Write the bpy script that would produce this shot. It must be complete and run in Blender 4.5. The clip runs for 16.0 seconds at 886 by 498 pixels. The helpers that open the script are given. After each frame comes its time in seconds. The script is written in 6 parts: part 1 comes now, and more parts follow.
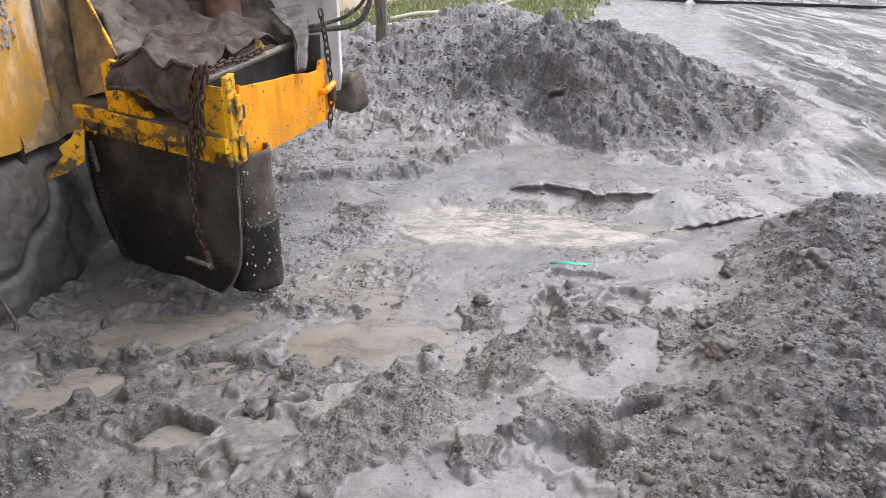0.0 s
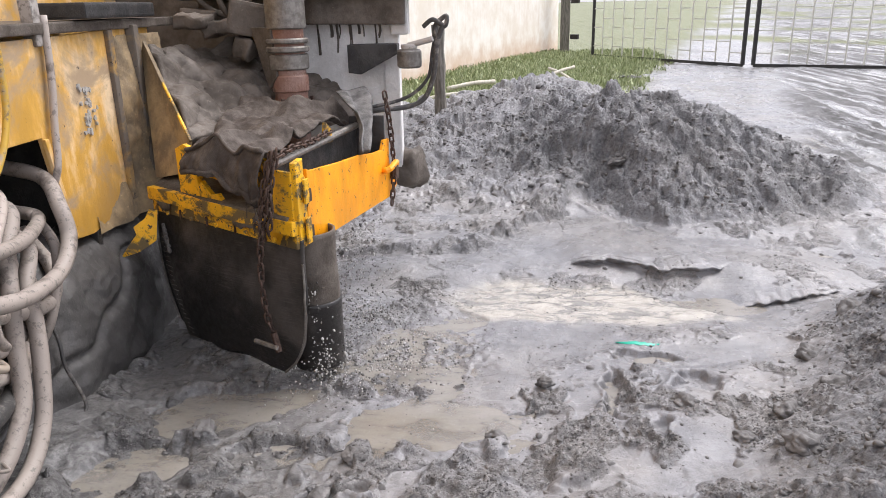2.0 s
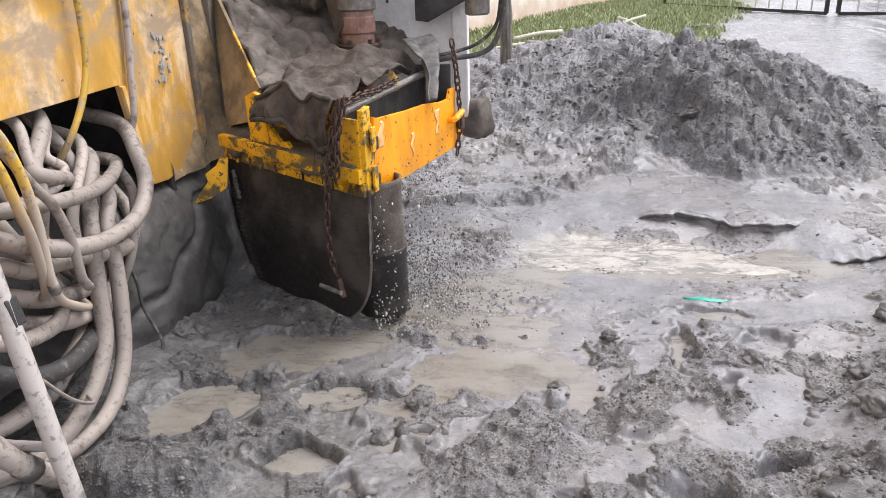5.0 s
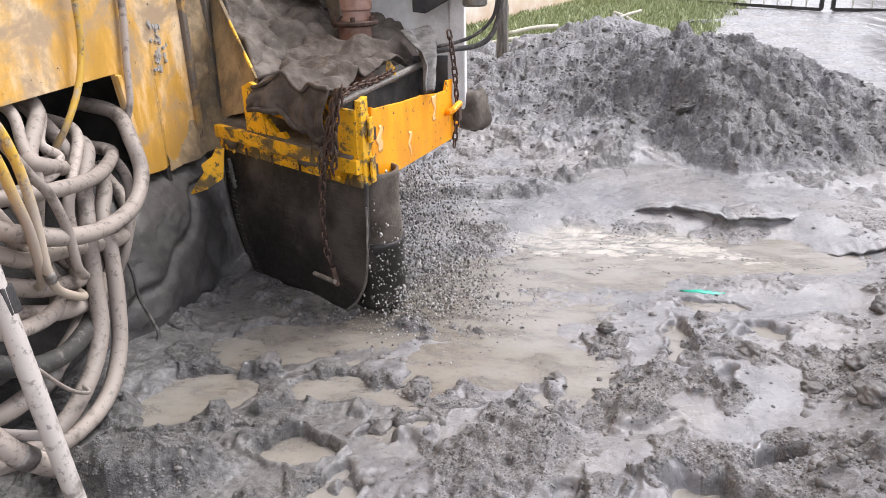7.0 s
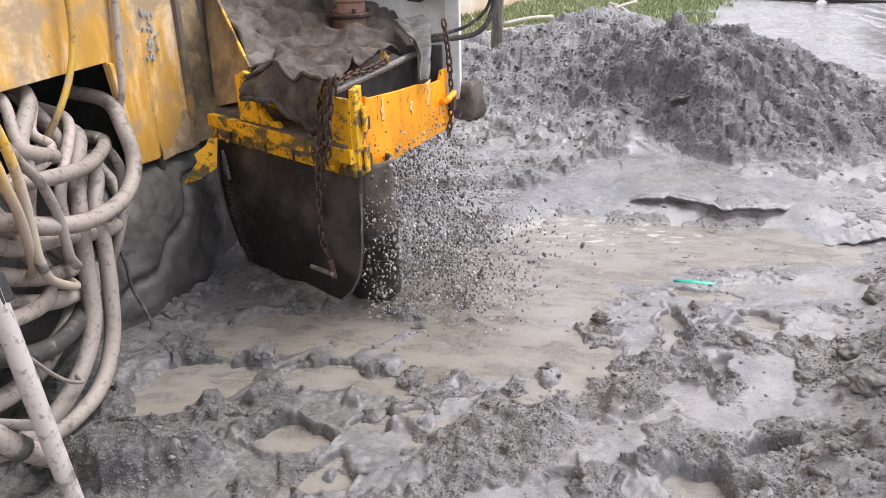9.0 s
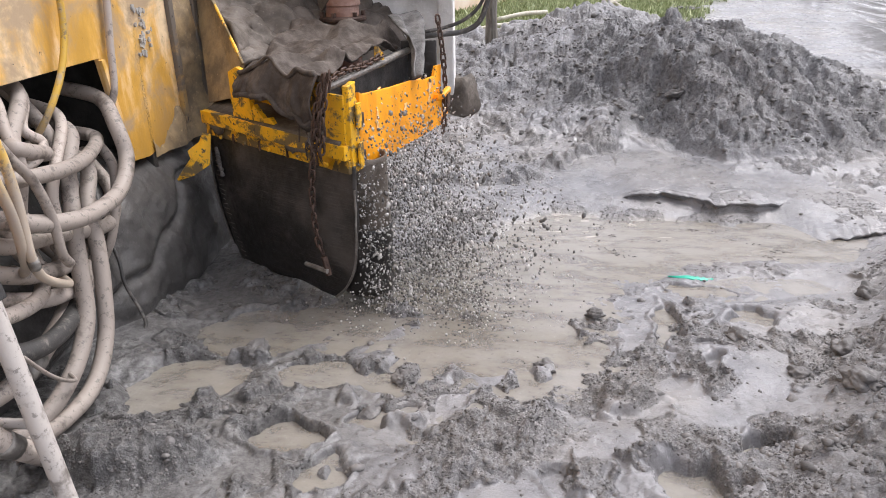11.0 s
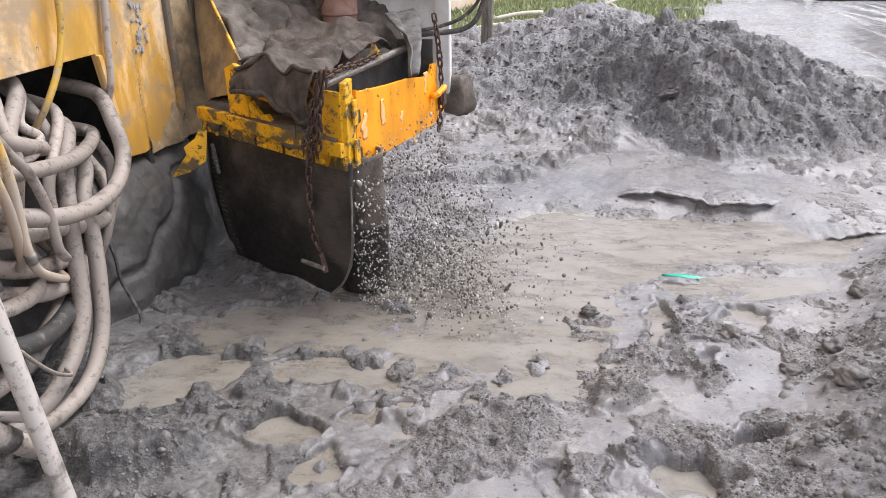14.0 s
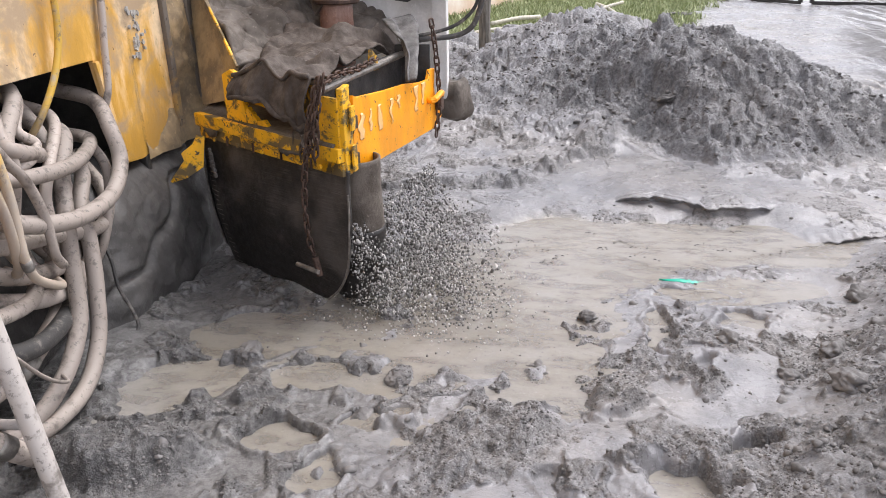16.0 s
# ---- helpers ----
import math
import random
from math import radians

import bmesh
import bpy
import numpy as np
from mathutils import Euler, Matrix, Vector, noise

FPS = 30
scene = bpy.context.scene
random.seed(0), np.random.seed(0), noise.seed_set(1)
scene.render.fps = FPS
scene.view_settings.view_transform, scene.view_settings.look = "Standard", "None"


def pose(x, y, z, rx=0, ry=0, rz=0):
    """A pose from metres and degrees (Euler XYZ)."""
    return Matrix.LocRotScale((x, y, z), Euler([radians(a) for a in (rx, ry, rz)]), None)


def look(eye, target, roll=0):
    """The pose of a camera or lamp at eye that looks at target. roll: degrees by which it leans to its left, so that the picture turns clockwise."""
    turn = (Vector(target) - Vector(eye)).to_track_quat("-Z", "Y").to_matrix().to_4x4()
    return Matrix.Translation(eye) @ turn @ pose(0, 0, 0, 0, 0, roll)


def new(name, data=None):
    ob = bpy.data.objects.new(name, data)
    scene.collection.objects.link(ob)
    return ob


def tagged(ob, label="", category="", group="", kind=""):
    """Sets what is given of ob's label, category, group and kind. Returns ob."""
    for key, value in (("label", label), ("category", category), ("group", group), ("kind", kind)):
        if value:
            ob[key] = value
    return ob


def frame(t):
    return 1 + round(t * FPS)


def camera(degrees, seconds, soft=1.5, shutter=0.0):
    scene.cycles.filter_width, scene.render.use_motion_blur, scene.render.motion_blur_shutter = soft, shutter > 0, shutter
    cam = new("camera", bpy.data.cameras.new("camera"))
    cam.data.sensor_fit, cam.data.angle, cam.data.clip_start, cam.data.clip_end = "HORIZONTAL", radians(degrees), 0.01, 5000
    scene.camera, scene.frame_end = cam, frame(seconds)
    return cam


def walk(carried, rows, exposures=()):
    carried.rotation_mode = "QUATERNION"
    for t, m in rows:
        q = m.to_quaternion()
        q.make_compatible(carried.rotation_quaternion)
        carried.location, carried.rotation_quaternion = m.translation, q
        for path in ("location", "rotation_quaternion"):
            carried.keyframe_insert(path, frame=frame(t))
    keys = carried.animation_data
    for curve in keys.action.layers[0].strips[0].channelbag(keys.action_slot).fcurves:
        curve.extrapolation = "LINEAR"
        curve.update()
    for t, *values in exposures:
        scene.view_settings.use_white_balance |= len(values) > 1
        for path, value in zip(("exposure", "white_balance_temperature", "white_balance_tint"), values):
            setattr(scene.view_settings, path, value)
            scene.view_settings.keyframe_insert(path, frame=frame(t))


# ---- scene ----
cam = camera(61.7, 16.0, 0.9)
PATH = [
    (0, (0.007, 0.002, 1.653), (0.0, 1.843, 0.869), 0.1),
    (0.5, (0.005, -0.005, 1.654), (-0.008, 1.837, 0.875), 0.1),
    (1, (-0.02, -0.009, 1.651), (-0.048, 1.835, 0.877), 0.2),
    (1.5, (-0.015, 0.022, 1.686), (-0.07, 1.903, 1.008), 0.2),
    (2, (-0.035, 0.057, 1.734), (-0.188, 1.949, 1.104), -1.3),
    (2.5, (-0.032, 0.061, 1.722), (-0.348, 1.906, 1.018), -2.9),
    (3, (-0.053, 0.057, 1.702), (-0.474, 1.834, 0.887), -4.4),
    (3.5, (-0.055, 0.06, 1.713), (-0.377, 1.883, 0.958), -2.7),
    (4, (-0.051, 0.057, 1.715), (-0.372, 1.886, 0.971), -2.6),
    (4.2, (-0.049, 0.058, 1.718), (-0.372, 1.889, 0.983), -2.4),
    (6.5, (-0.079, 0.053, 1.69), (-0.377, 1.882, 0.938), -1.6),
    (7, (-0.073, 0.054, 1.69), (-0.37, 1.883, 0.938), -1.7),
    (7.5, (-0.081, 0.056, 1.684), (-0.373, 1.883, 0.925), -1.6),
    (8, (-0.079, 0.058, 1.678), (-0.366, 1.882, 0.91), -1.6),
    (8.5, (-0.077, 0.06, 1.682), (-0.356, 1.882, 0.905), -1.5),
    (9, (-0.072, 0.056, 1.68), (-0.354, 1.879, 0.907), -1.5),
    (11.5, (-0.071, 0.062, 1.683), (-0.329, 1.882, 0.897), -1.3),
    (12, (-0.084, 0.06, 1.678), (-0.334, 1.883, 0.894), -1.1),
    (12.5, (-0.079, 0.055, 1.678), (-0.332, 1.876, 0.892), -1.1),
    (13, (-0.069, 0.049, 1.677), (-0.328, 1.871, 0.892), -1.3),
    (13.5, (-0.068, 0.045, 1.679), (-0.325, 1.868, 0.896), -1.0),
    (14, (-0.075, 0.042, 1.677), (-0.327, 1.864, 0.892), -1.0),
    (14.5, (-0.073, 0.045, 1.676), (-0.324, 1.867, 0.891), -1.1),
    (15, (-0.076, 0.049, 1.684), (-0.325, 1.87, 0.896), -1.1),
    (15.5, (-0.065, 0.046, 1.687), (-0.318, 1.871, 0.908), -1.1),
    (16, (-0.07, 0.046, 1.682), (-0.319, 1.873, 0.907), -1.1),
]
EXPOSURES = ((0, 0.79), (1.5, 0.86), (2.2, 0.92), (3.0, 1.05), (3.5, 1.03), (4.0, 0.89), (5.2, 0.96), (6.5, 1.04), (7.5, 1.02), (9.0, 0.95), (11.5, 0.89), (13.5, 0.93), (16, 0.95))
walk(cam, [(t, look(eye, target, roll)) for t, eye, target, roll in PATH], EXPOSURES)

# ---- light ----
world = bpy.data.worlds.new("world")
scene.world = world
world.use_nodes = True
wt = world.node_tree
bgd = wt.nodes["Background"]
sky = wt.nodes.new("ShaderNodeTexSky")
sky.sky_type, sky.sun_disc = "NISHITA", False
sky.sun_elevation, sky.sun_rotation = radians(58), radians(52)
sky.dust_density, sky.air_density = 4.0, 1.0
grey = wt.nodes.new("ShaderNodeHueSaturation")
grey.inputs["Saturation"].default_value = 0.42
wt.links.new(sky.outputs[0], grey.inputs["Color"])
tone = wt.nodes.new("ShaderNodeMix")
tone.data_type, tone.blend_type = "RGBA", "MULTIPLY"
tone.inputs[0].default_value, tone.inputs[7].default_value = 1.0, (0.99, 0.985, 1.06, 1.0)
cloud = wt.nodes.new("ShaderNodeMix")
cloud.data_type = "RGBA"
cloud.inputs[0].default_value, cloud.inputs[7].default_value = 0.45, (6.2, 6.2, 6.3, 1.0)
wt.links.new(grey.outputs[0], cloud.inputs[6])
wt.links.new(cloud.outputs[2], tone.inputs[6])
wt.links.new(tone.outputs[2], bgd.inputs["Color"])
bgd.inputs["Strength"].default_value = 0.153
sun = new("sun", bpy.data.lights.new("sun", "SUN"))
sun.data.energy, sun.data.angle, sun.data.color = 1.4, radians(32), (1.0, 0.985, 0.985)
sun.matrix_world = look((5.0, 3.9, 10.0), (0, 0, 0))


# ---- materials ----
class Mat:
    """A node material in short form."""

    def __init__(self, name, rough=0.6, metal=0.0, spec=0.5):
        self.m = bpy.data.materials.new(name)
        self.m.use_nodes = True
        self.t = self.m.node_tree
        self.b = self.t.nodes["Principled BSDF"]
        self.b.inputs["Roughness"].default_value = rough
        self.b.inputs["Metallic"].default_value = metal
        self.b.inputs["Specular IOR Level"].default_value = spec
        self.co = self.t.nodes.new("ShaderNodeTexCoord").outputs["Object"]
        self.heights = []

    def put(self, socket, value):
        if isinstance(value, bpy.types.NodeSocket):
            self.t.links.new(value, socket)
        elif isinstance(value, tuple) and len(value) == 3:
            socket.default_value = (*value, 1.0)
        else:
            socket.default_value = value

    def scaled(self, sx, sy, sz):
        n = self.t.nodes.new("ShaderNodeMapping")
        n.inputs["Scale"].default_value = (sx, sy, sz)
        self.t.links.new(self.co, n.inputs["Vector"])
        return n.outputs[0]

    def noise(self, scale, detail=4.0, rough=0.6, vec=None, distort=0.0):
        n = self.t.nodes.new("ShaderNodeTexNoise")
        self.t.links.new(vec or self.co, n.inputs["Vector"])
        n.inputs["Scale"].default_value, n.inputs["Detail"].default_value = scale, detail
        n.inputs["Roughness"].default_value, n.inputs["Distortion"].default_value = rough, distort
        return n.outputs["Fac"]

    def cells(self, scale, vec=None, feature="F1"):
        n = self.t.nodes.new("ShaderNodeTexVoronoi")
        n.feature = feature
        self.t.links.new(vec or self.co, n.inputs["Vector"])
        n.inputs["Scale"].default_value = scale
        return n.outputs["Distance"]

    def weave(self, scale, vec=None):
        n = self.t.nodes.new("ShaderNodeTexChecker")
        self.t.links.new(vec or self.co, n.inputs["Vector"])
        n.inputs["Scale"].default_value = scale
        return n.outputs["Fac"]

    def step(self, fac, lo, hi, a=0.0, b=1.0):
        n = self.t.nodes.new("ShaderNodeMapRange")
        n.interpolation_type = "SMOOTHSTEP"
        self.put(n.inputs["Value"], fac)
        for key, v in (("From Min", lo), ("From Max", hi), ("To Min", a), ("To Max", b)):
            n.inputs[key].default_value = v
        return n.outputs[0]

    def mix(self, fac, a, b):
        n = self.t.nodes.new("ShaderNodeMix")
        n.data_type = "RGBA"
        self.put(n.inputs[0], fac), self.put(n.inputs[6], a), self.put(n.inputs[7], b)
        return n.outputs[2]

    def calc(self, op, a, b):
        n = self.t.nodes.new("ShaderNodeMath")
        n.operation = op
        self.put(n.inputs[0], a), self.put(n.inputs[1], b)
        return n.outputs[0]

    def attr(self, name):
        n = self.t.nodes.new("ShaderNodeAttribute")
        n.attribute_name = name
        return n.outputs["Fac"]

    def chance(self):
        return self.t.nodes.new("ShaderNodeObjectInfo").outputs["Random"]

    def island(self):
        return self.t.nodes.new("ShaderNodeNewGeometry").outputs["Random Per Island"]

    def bump(self, fac, dist, strength=1.0):
        n = self.t.nodes.new("ShaderNodeBump")
        n.inputs["Distance"].default_value, n.inputs["Strength"].default_value = dist, strength
        self.t.links.new(fac, n.inputs["Height"])
        if self.heights:
            self.t.links.new(self.heights[-1], n.inputs["Normal"])
        self.heights.append(n.outputs[0])
        return self

    def done(self, colour, rough=None):
        self.put(self.b.inputs["Base Color"], colour)
        if rough is not None:
            self.put(self.b.inputs["Roughness"], rough)
        if self.heights:
            self.t.links.new(self.heights[-1], self.b.inputs["Normal"])
        return self.m


def ground_material():
    """Wet grey mud with crumbs and silt; grass, sand and drier soil where their zones say so."""
    m = Mat("grey_mud", spec=0.6)
    big, mid, fine = m.noise(1.1, 5), m.noise(7, 6, 0.65), m.noise(38, 6, 0.72)
    wet, crumb, green, black, road, pale, clod = m.attr("wet"), m.attr("crumb"), m.attr("green"), m.attr("rig_shade"), m.attr("road"), m.attr("sand"), m.attr("clump")
    grain = m.noise(120, 3, 0.65)
    patchy = m.calc("MULTIPLY", clod, 0.8)
    c = m.mix(m.step(mid, 0.34, 0.66), (0.15, 0.146, 0.15), (0.235, 0.229, 0.234))
    c = m.mix(m.step(big, 0.42, 0.62, 0, 0.5), c, (0.26, 0.235, 0.21))
    c = m.mix(m.step(fine, 0.55, 0.68, 0, 0.22), c, (0.33, 0.326, 0.33))
    # low spots of the fine bump are painted dark, as shaded pores
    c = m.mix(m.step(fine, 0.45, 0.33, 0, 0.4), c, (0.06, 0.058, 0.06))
    c = m.mix(m.calc("MULTIPLY", clod, 0.5), c, m.mix(m.step(fine, 0.38, 0.62), (0.095, 0.085, 0.078), (0.24, 0.221, 0.204)))
    c = m.mix(m.calc("MULTIPLY", m.step(grain, 0.57, 0.68), patchy), c, (0.46, 0.45, 0.44))
    # shade between the grains, painted near-black where the grain bump dips
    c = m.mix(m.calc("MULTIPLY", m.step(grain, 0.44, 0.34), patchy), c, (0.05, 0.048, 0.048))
    # broken mud is darker; the shade cast on the heaps is painted in too
    c = m.mix(m.calc("MULTIPLY", crumb, 0.75), c, m.mix(m.step(fine, 0.42, 0.6), (0.073, 0.071, 0.074), (0.2, 0.196, 0.2)))
    # the rig's shade and dark reflection, painted into the mud beside it
    c = m.mix(m.calc("MULTIPLY", black, 0.85), c, m.mix(m.step(fine, 0.4, 0.62), (0.05, 0.047, 0.045), (0.15, 0.145, 0.138)))
    c = m.mix(m.calc("MULTIPLY", wet, 0.55), c, m.mix(m.step(mid, 0.35, 0.65), (0.14, 0.137, 0.141), (0.21, 0.206, 0.208)))
    # crevice shade painted into the clump bump's hollows, lit crests painted paler
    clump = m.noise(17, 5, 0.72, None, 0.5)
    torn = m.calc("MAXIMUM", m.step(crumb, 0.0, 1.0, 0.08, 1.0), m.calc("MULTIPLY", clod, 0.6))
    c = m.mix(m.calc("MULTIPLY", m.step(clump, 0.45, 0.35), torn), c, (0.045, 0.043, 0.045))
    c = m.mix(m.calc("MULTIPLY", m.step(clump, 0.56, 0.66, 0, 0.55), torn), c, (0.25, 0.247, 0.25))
    # washed sand, cream between grey veins
    vein = m.noise(9, 6, 0.7, m.scaled(0.6, 1.5, 1.0), 0.8)
    c = m.mix(m.calc("MULTIPLY", pale, 0.9), c, m.mix(m.step(vein, 0.4, 0.56), (0.22, 0.207, 0.19), (0.45, 0.417, 0.36)))
    way = m.t.nodes.new("ShaderNodeMapping")
    way.inputs["Rotation"].default_value = (0, 0, radians(5))
    way.inputs["Scale"].default_value = (2.8, 0.16, 1.0)
    m.t.links.new(m.co, way.inputs["Vector"])
    smear = m.noise(1.5, 6, 0.68, way.outputs[0], 0.6)
    muddy = m.calc("MULTIPLY", m.step(smear, 0.46, 0.52), road)
    film = m.calc("MULTIPLY", m.step(smear, 0.46, 0.42), road)
    c = m.mix(muddy, c, (0.085, 0.08, 0.076))
    c = m.mix(film, c, (0.36, 0.355, 0.345))
    g = m.mix(m.step(m.noise(9, 5), 0.4, 0.62), (0.11, 0.125, 0.05), (0.22, 0.22, 0.12))
    c = m.mix(green, c, g)
    r = m.step(m.noise(5, 5, 0.7), 0.38, 0.62, 0.19, 0.42)
    r = m.calc("SUBTRACT", r, m.calc("MULTIPLY", wet, 0.1))
    r = m.calc("SUBTRACT", r, m.calc("MULTIPLY", pale, 0.08))
    r = m.calc("ADD", r, m.calc("MULTIPLY", crumb, 0.12))
    r = m.calc("ADD", r, m.calc("MULTIPLY", clod, 0.08))
    r = m.calc("ADD", r, m.calc("MULTIPLY", green, 0.4))
    r = m.calc("ADD", r, m.calc("MULTIPLY", muddy, 0.3))
    r = m.calc("MAXIMUM", m.calc("SUBTRACT", r, m.calc("MULTIPLY", film, 0.3)), 0.07)
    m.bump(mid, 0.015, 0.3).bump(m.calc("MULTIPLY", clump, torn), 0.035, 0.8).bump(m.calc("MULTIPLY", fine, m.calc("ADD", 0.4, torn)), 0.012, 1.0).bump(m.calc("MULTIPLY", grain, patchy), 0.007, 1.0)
    m.bump(m.calc("MULTIPLY", vein, pale), 0.03, 0.7)
    return m.done(c, r)


def mud_coat_material(name, a, b, rough=0.55, spec=0.5):
    m = Mat(name, spec=spec)
    n, f = m.noise(6, 6, 0.65), m.noise(40, 5, 0.7)
    c = m.mix(m.step(n, 0.35, 0.68), a, b)
    c = m.mix(m.step(f, 0.58, 0.75, 0, 0.5), c, tuple(min(1, v * 1.9) for v in b))
    m.bump(n, 0.02, 0.6).bump(f, 0.006, 0.7)
    return m.done(c, m.step(n, 0.3, 0.7, rough + 0.12, rough - 0.18))


def paint_material(name, yellow, mud, mud_from, mud_to, rough=0.42, pale=None, chips=0.63, size=3.0):
    """Old yellow machine paint, streaked, chipped to dark steel and smeared with mud."""
    m = Mat(name, rough)
    streak = m.noise(3.2, 6, 0.66, m.scaled(1.3, 1.3, 0.5), 0.1)
    blot, chip, fine = m.noise(size, 6, 0.68, m.scaled(1, 1, 1.3), 0.4), m.noise(26, 5, 0.7), m.noise(90, 3)
    c = m.mix(m.step(streak, 0.36, 0.62), tuple(v * 0.72 for v in yellow), yellow)
    if pale:
        c = m.mix(m.step(streak, 0.48, 0.66, 0, 0.85), c, pale)
    c = m.mix(m.step(fine, 0.6, 0.75, 0, 0.25), c, (0.32, 0.2, 0.08))
    dirt = m.step(blot, mud_from, mud_to)
    c = m.mix(dirt, c, mud)
    hole = m.step(chip, chips, chips + 0.02)
    c = m.mix(hole, c, (0.05, 0.04, 0.035))
    m.bump(blot, 0.01, 0.3).bump(chip, 0.004, 0.5)
    return m.done(c, m.calc("ADD", m.calc("MULTIPLY", dirt, 0.25), m.step(streak, 0.3, 0.7, rough - 0.08, rough + 0.12)))


def rubber_material():
    m = Mat("black_rubber", 0.4, spec=0.4)
    ribs = m.noise(14, 4, 0.6, m.scaled(0.6, 0.6, 9.0))
    lines = m.noise(60, 3, 0.6, m.scaled(0.12, 0.12, 3.0))
    spots = m.noise(30, 5, 0.7)
    c = m.mix(m.step(m.noise(3, 5), 0.46, 0.68, 0, 0.7), (0.02, 0.0175, 0.016), (0.1, 0.087, 0.078))
    c = m.mix(m.step(spots, 0.7, 0.76, 0, 0.4), c, (0.15, 0.14, 0.125))
    rubbed = m.calc("MULTIPLY", m.step(lines, 0.54, 0.62), m.step(m.noise(3.4, 3), 0.5, 0.64, 0, 0.3))
    c = m.mix(rubbed, c, (0.14, 0.124, 0.11))
    m.bump(ribs, 0.004, 0.5).bump(lines, 0.003, 0.5).bump(spots, 0.003, 0.4)
    return m.done(c, m.step(spots, 0.35, 0.7, 0.34, 0.62))


def cloth_material(name, a, b, scale):
    m = Mat(name, 0.85, spec=0.2)
    knit = m.weave(scale)
    n = m.noise(9, 6, 0.65)
    c = m.mix(m.step(n, 0.35, 0.65), a, b)
    c = m.mix(m.calc("MULTIPLY", knit, 0.28), c, tuple(v * 0.45 for v in a))
    m.bump(n, 0.015, 0.6).bump(knit, 0.003, 0.6)
    return m.done(c, m.step(n, 0.3, 0.7, 0.9, 0.6))


def hose_material(name, clean, mud, amount, splashed=None):
    m = Mat(name, 0.55)
    n, f = m.noise(11, 6, 0.65), m.noise(30, 5, 0.72)
    tone = m.step(m.chance(), 0, 1, 0.78, 1.15)
    c = m.mix(m.step(n, amount, amount + 0.18), clean, mud)
    c = m.mix(m.step(f, 0.55, 0.64, 0, 0.7), c, (0.115, 0.102, 0.09))
    if splashed:
        z = m.t.nodes.new("ShaderNodeSeparateXYZ")
        m.t.links.new(m.co, z.inputs[0])
        c = m.mix(m.step(m.calc("ADD", z.outputs["Z"], m.calc("MULTIPLY", n, 0.3)), 1.28, 1.05, 0, 0.92), c, splashed)
    s = m.t.nodes.new("ShaderNodeVectorMath")
    s.operation = "SCALE"
    m.put(s.inputs[0], c), m.put(s.inputs[3], tone)
    m.bump(n, 0.006, 0.4).bump(f, 0.003, 0.5)
    return m.done(s.outputs[0], 0.6)


def steel_material(name, a, b, rough=0.5, metal=0.6):
    m = Mat(name, rough, metal)
    n = m.noise(24, 6, 0.7)
    m.bump(n, 0.004, 0.5)
    return m.done(m.mix(m.step(n, 0.38, 0.66), a, b), m.step(n, 0.3, 0.7, rough - 0.1, rough + 0.2))


def water_material():
    m = Mat("silty_water", 0.12, spec=0.5)
    n = m.noise(1.6, 5, 0.6, None, 0.2)
    fleck = m.noise(46, 4, 0.7)
    swirl = m.noise(5.5, 5, 0.6, m.scaled(0.7, 1.5, 1.0), 0.15)
    c = m.mix(m.step(n, 0.36, 0.66), (0.265, 0.236, 0.193), (0.34, 0.316, 0.285))
    c = m.mix(m.step(swirl, 0.4, 0.64, 0, 0.45), c, (0.2, 0.186, 0.162))
    c = m.mix(m.step(fleck, 0.58, 0.7, 0, 0.45), c, (0.11, 0.103, 0.096))
    c = m.mix(m.step(fleck, 0.42, 0.3, 0, 0.4), c, (0.36, 0.345, 0.33))
    m.bump(swirl, 0.02, 0.3).bump(m.noise(24, 3, 0.6, m.scaled(0.8, 1.6, 1.0)), 0.01, 0.4).bump(fleck, 0.004, 0.4)
    # thin water: the mud below shows through it in places
    m.put(m.b.inputs["Alpha"], m.step(swirl, 0.38, 0.62, 0.55, 0.9))
    return m.done(c, m.step(n, 0.3, 0.7, 0.1, 0.26))


def drop_material():
    m = Mat("muddy_drops", 0.15, spec=0.6)
    return m.done(m.mix(m.step(m.island(), 0.3, 0.8), (0.09, 0.084, 0.078), (0.46, 0.44, 0.415)))


def wall_material():
    m = Mat("limewashed_wall", 0.85)
    n, s = m.noise(1.6, 6, 0.65), m.noise(2.2, 5, 0.6, m.scaled(3, 3, 0.35))
    c = m.mix(m.step(n, 0.35, 0.65), (0.78, 0.7, 0.6), (0.88, 0.83, 0.76))
    c = m.mix(m.step(s, 0.54, 0.7, 0, 0.25), c, (0.62, 0.48, 0.36))
    z = m.t.nodes.new("ShaderNodeSeparateXYZ")
    m.t.links.new(m.co, z.inputs[0])
    c = m.mix(m.step(m.calc("ADD", z.outputs["Z"], n), 1.3, 0.45, 0, 0.8), c, (0.6, 0.4, 0.26))
    m.bump(m.noise(30, 5), 0.01, 0.5)
    return m.done(c)


def leaf_material(name, a, b):
    m = Mat(name, 0.55)
    return m.done(m.mix(m.island(), a, b))


def wood_material(name, a, b):
    m = Mat(name, 0.8)
    g = m.noise(6, 6, 0.65, m.scaled(8, 8, 0.8))
    m.bump(g, 0.006, 0.6)
    return m.done(m.mix(m.step(g, 0.35, 0.65), a, b))


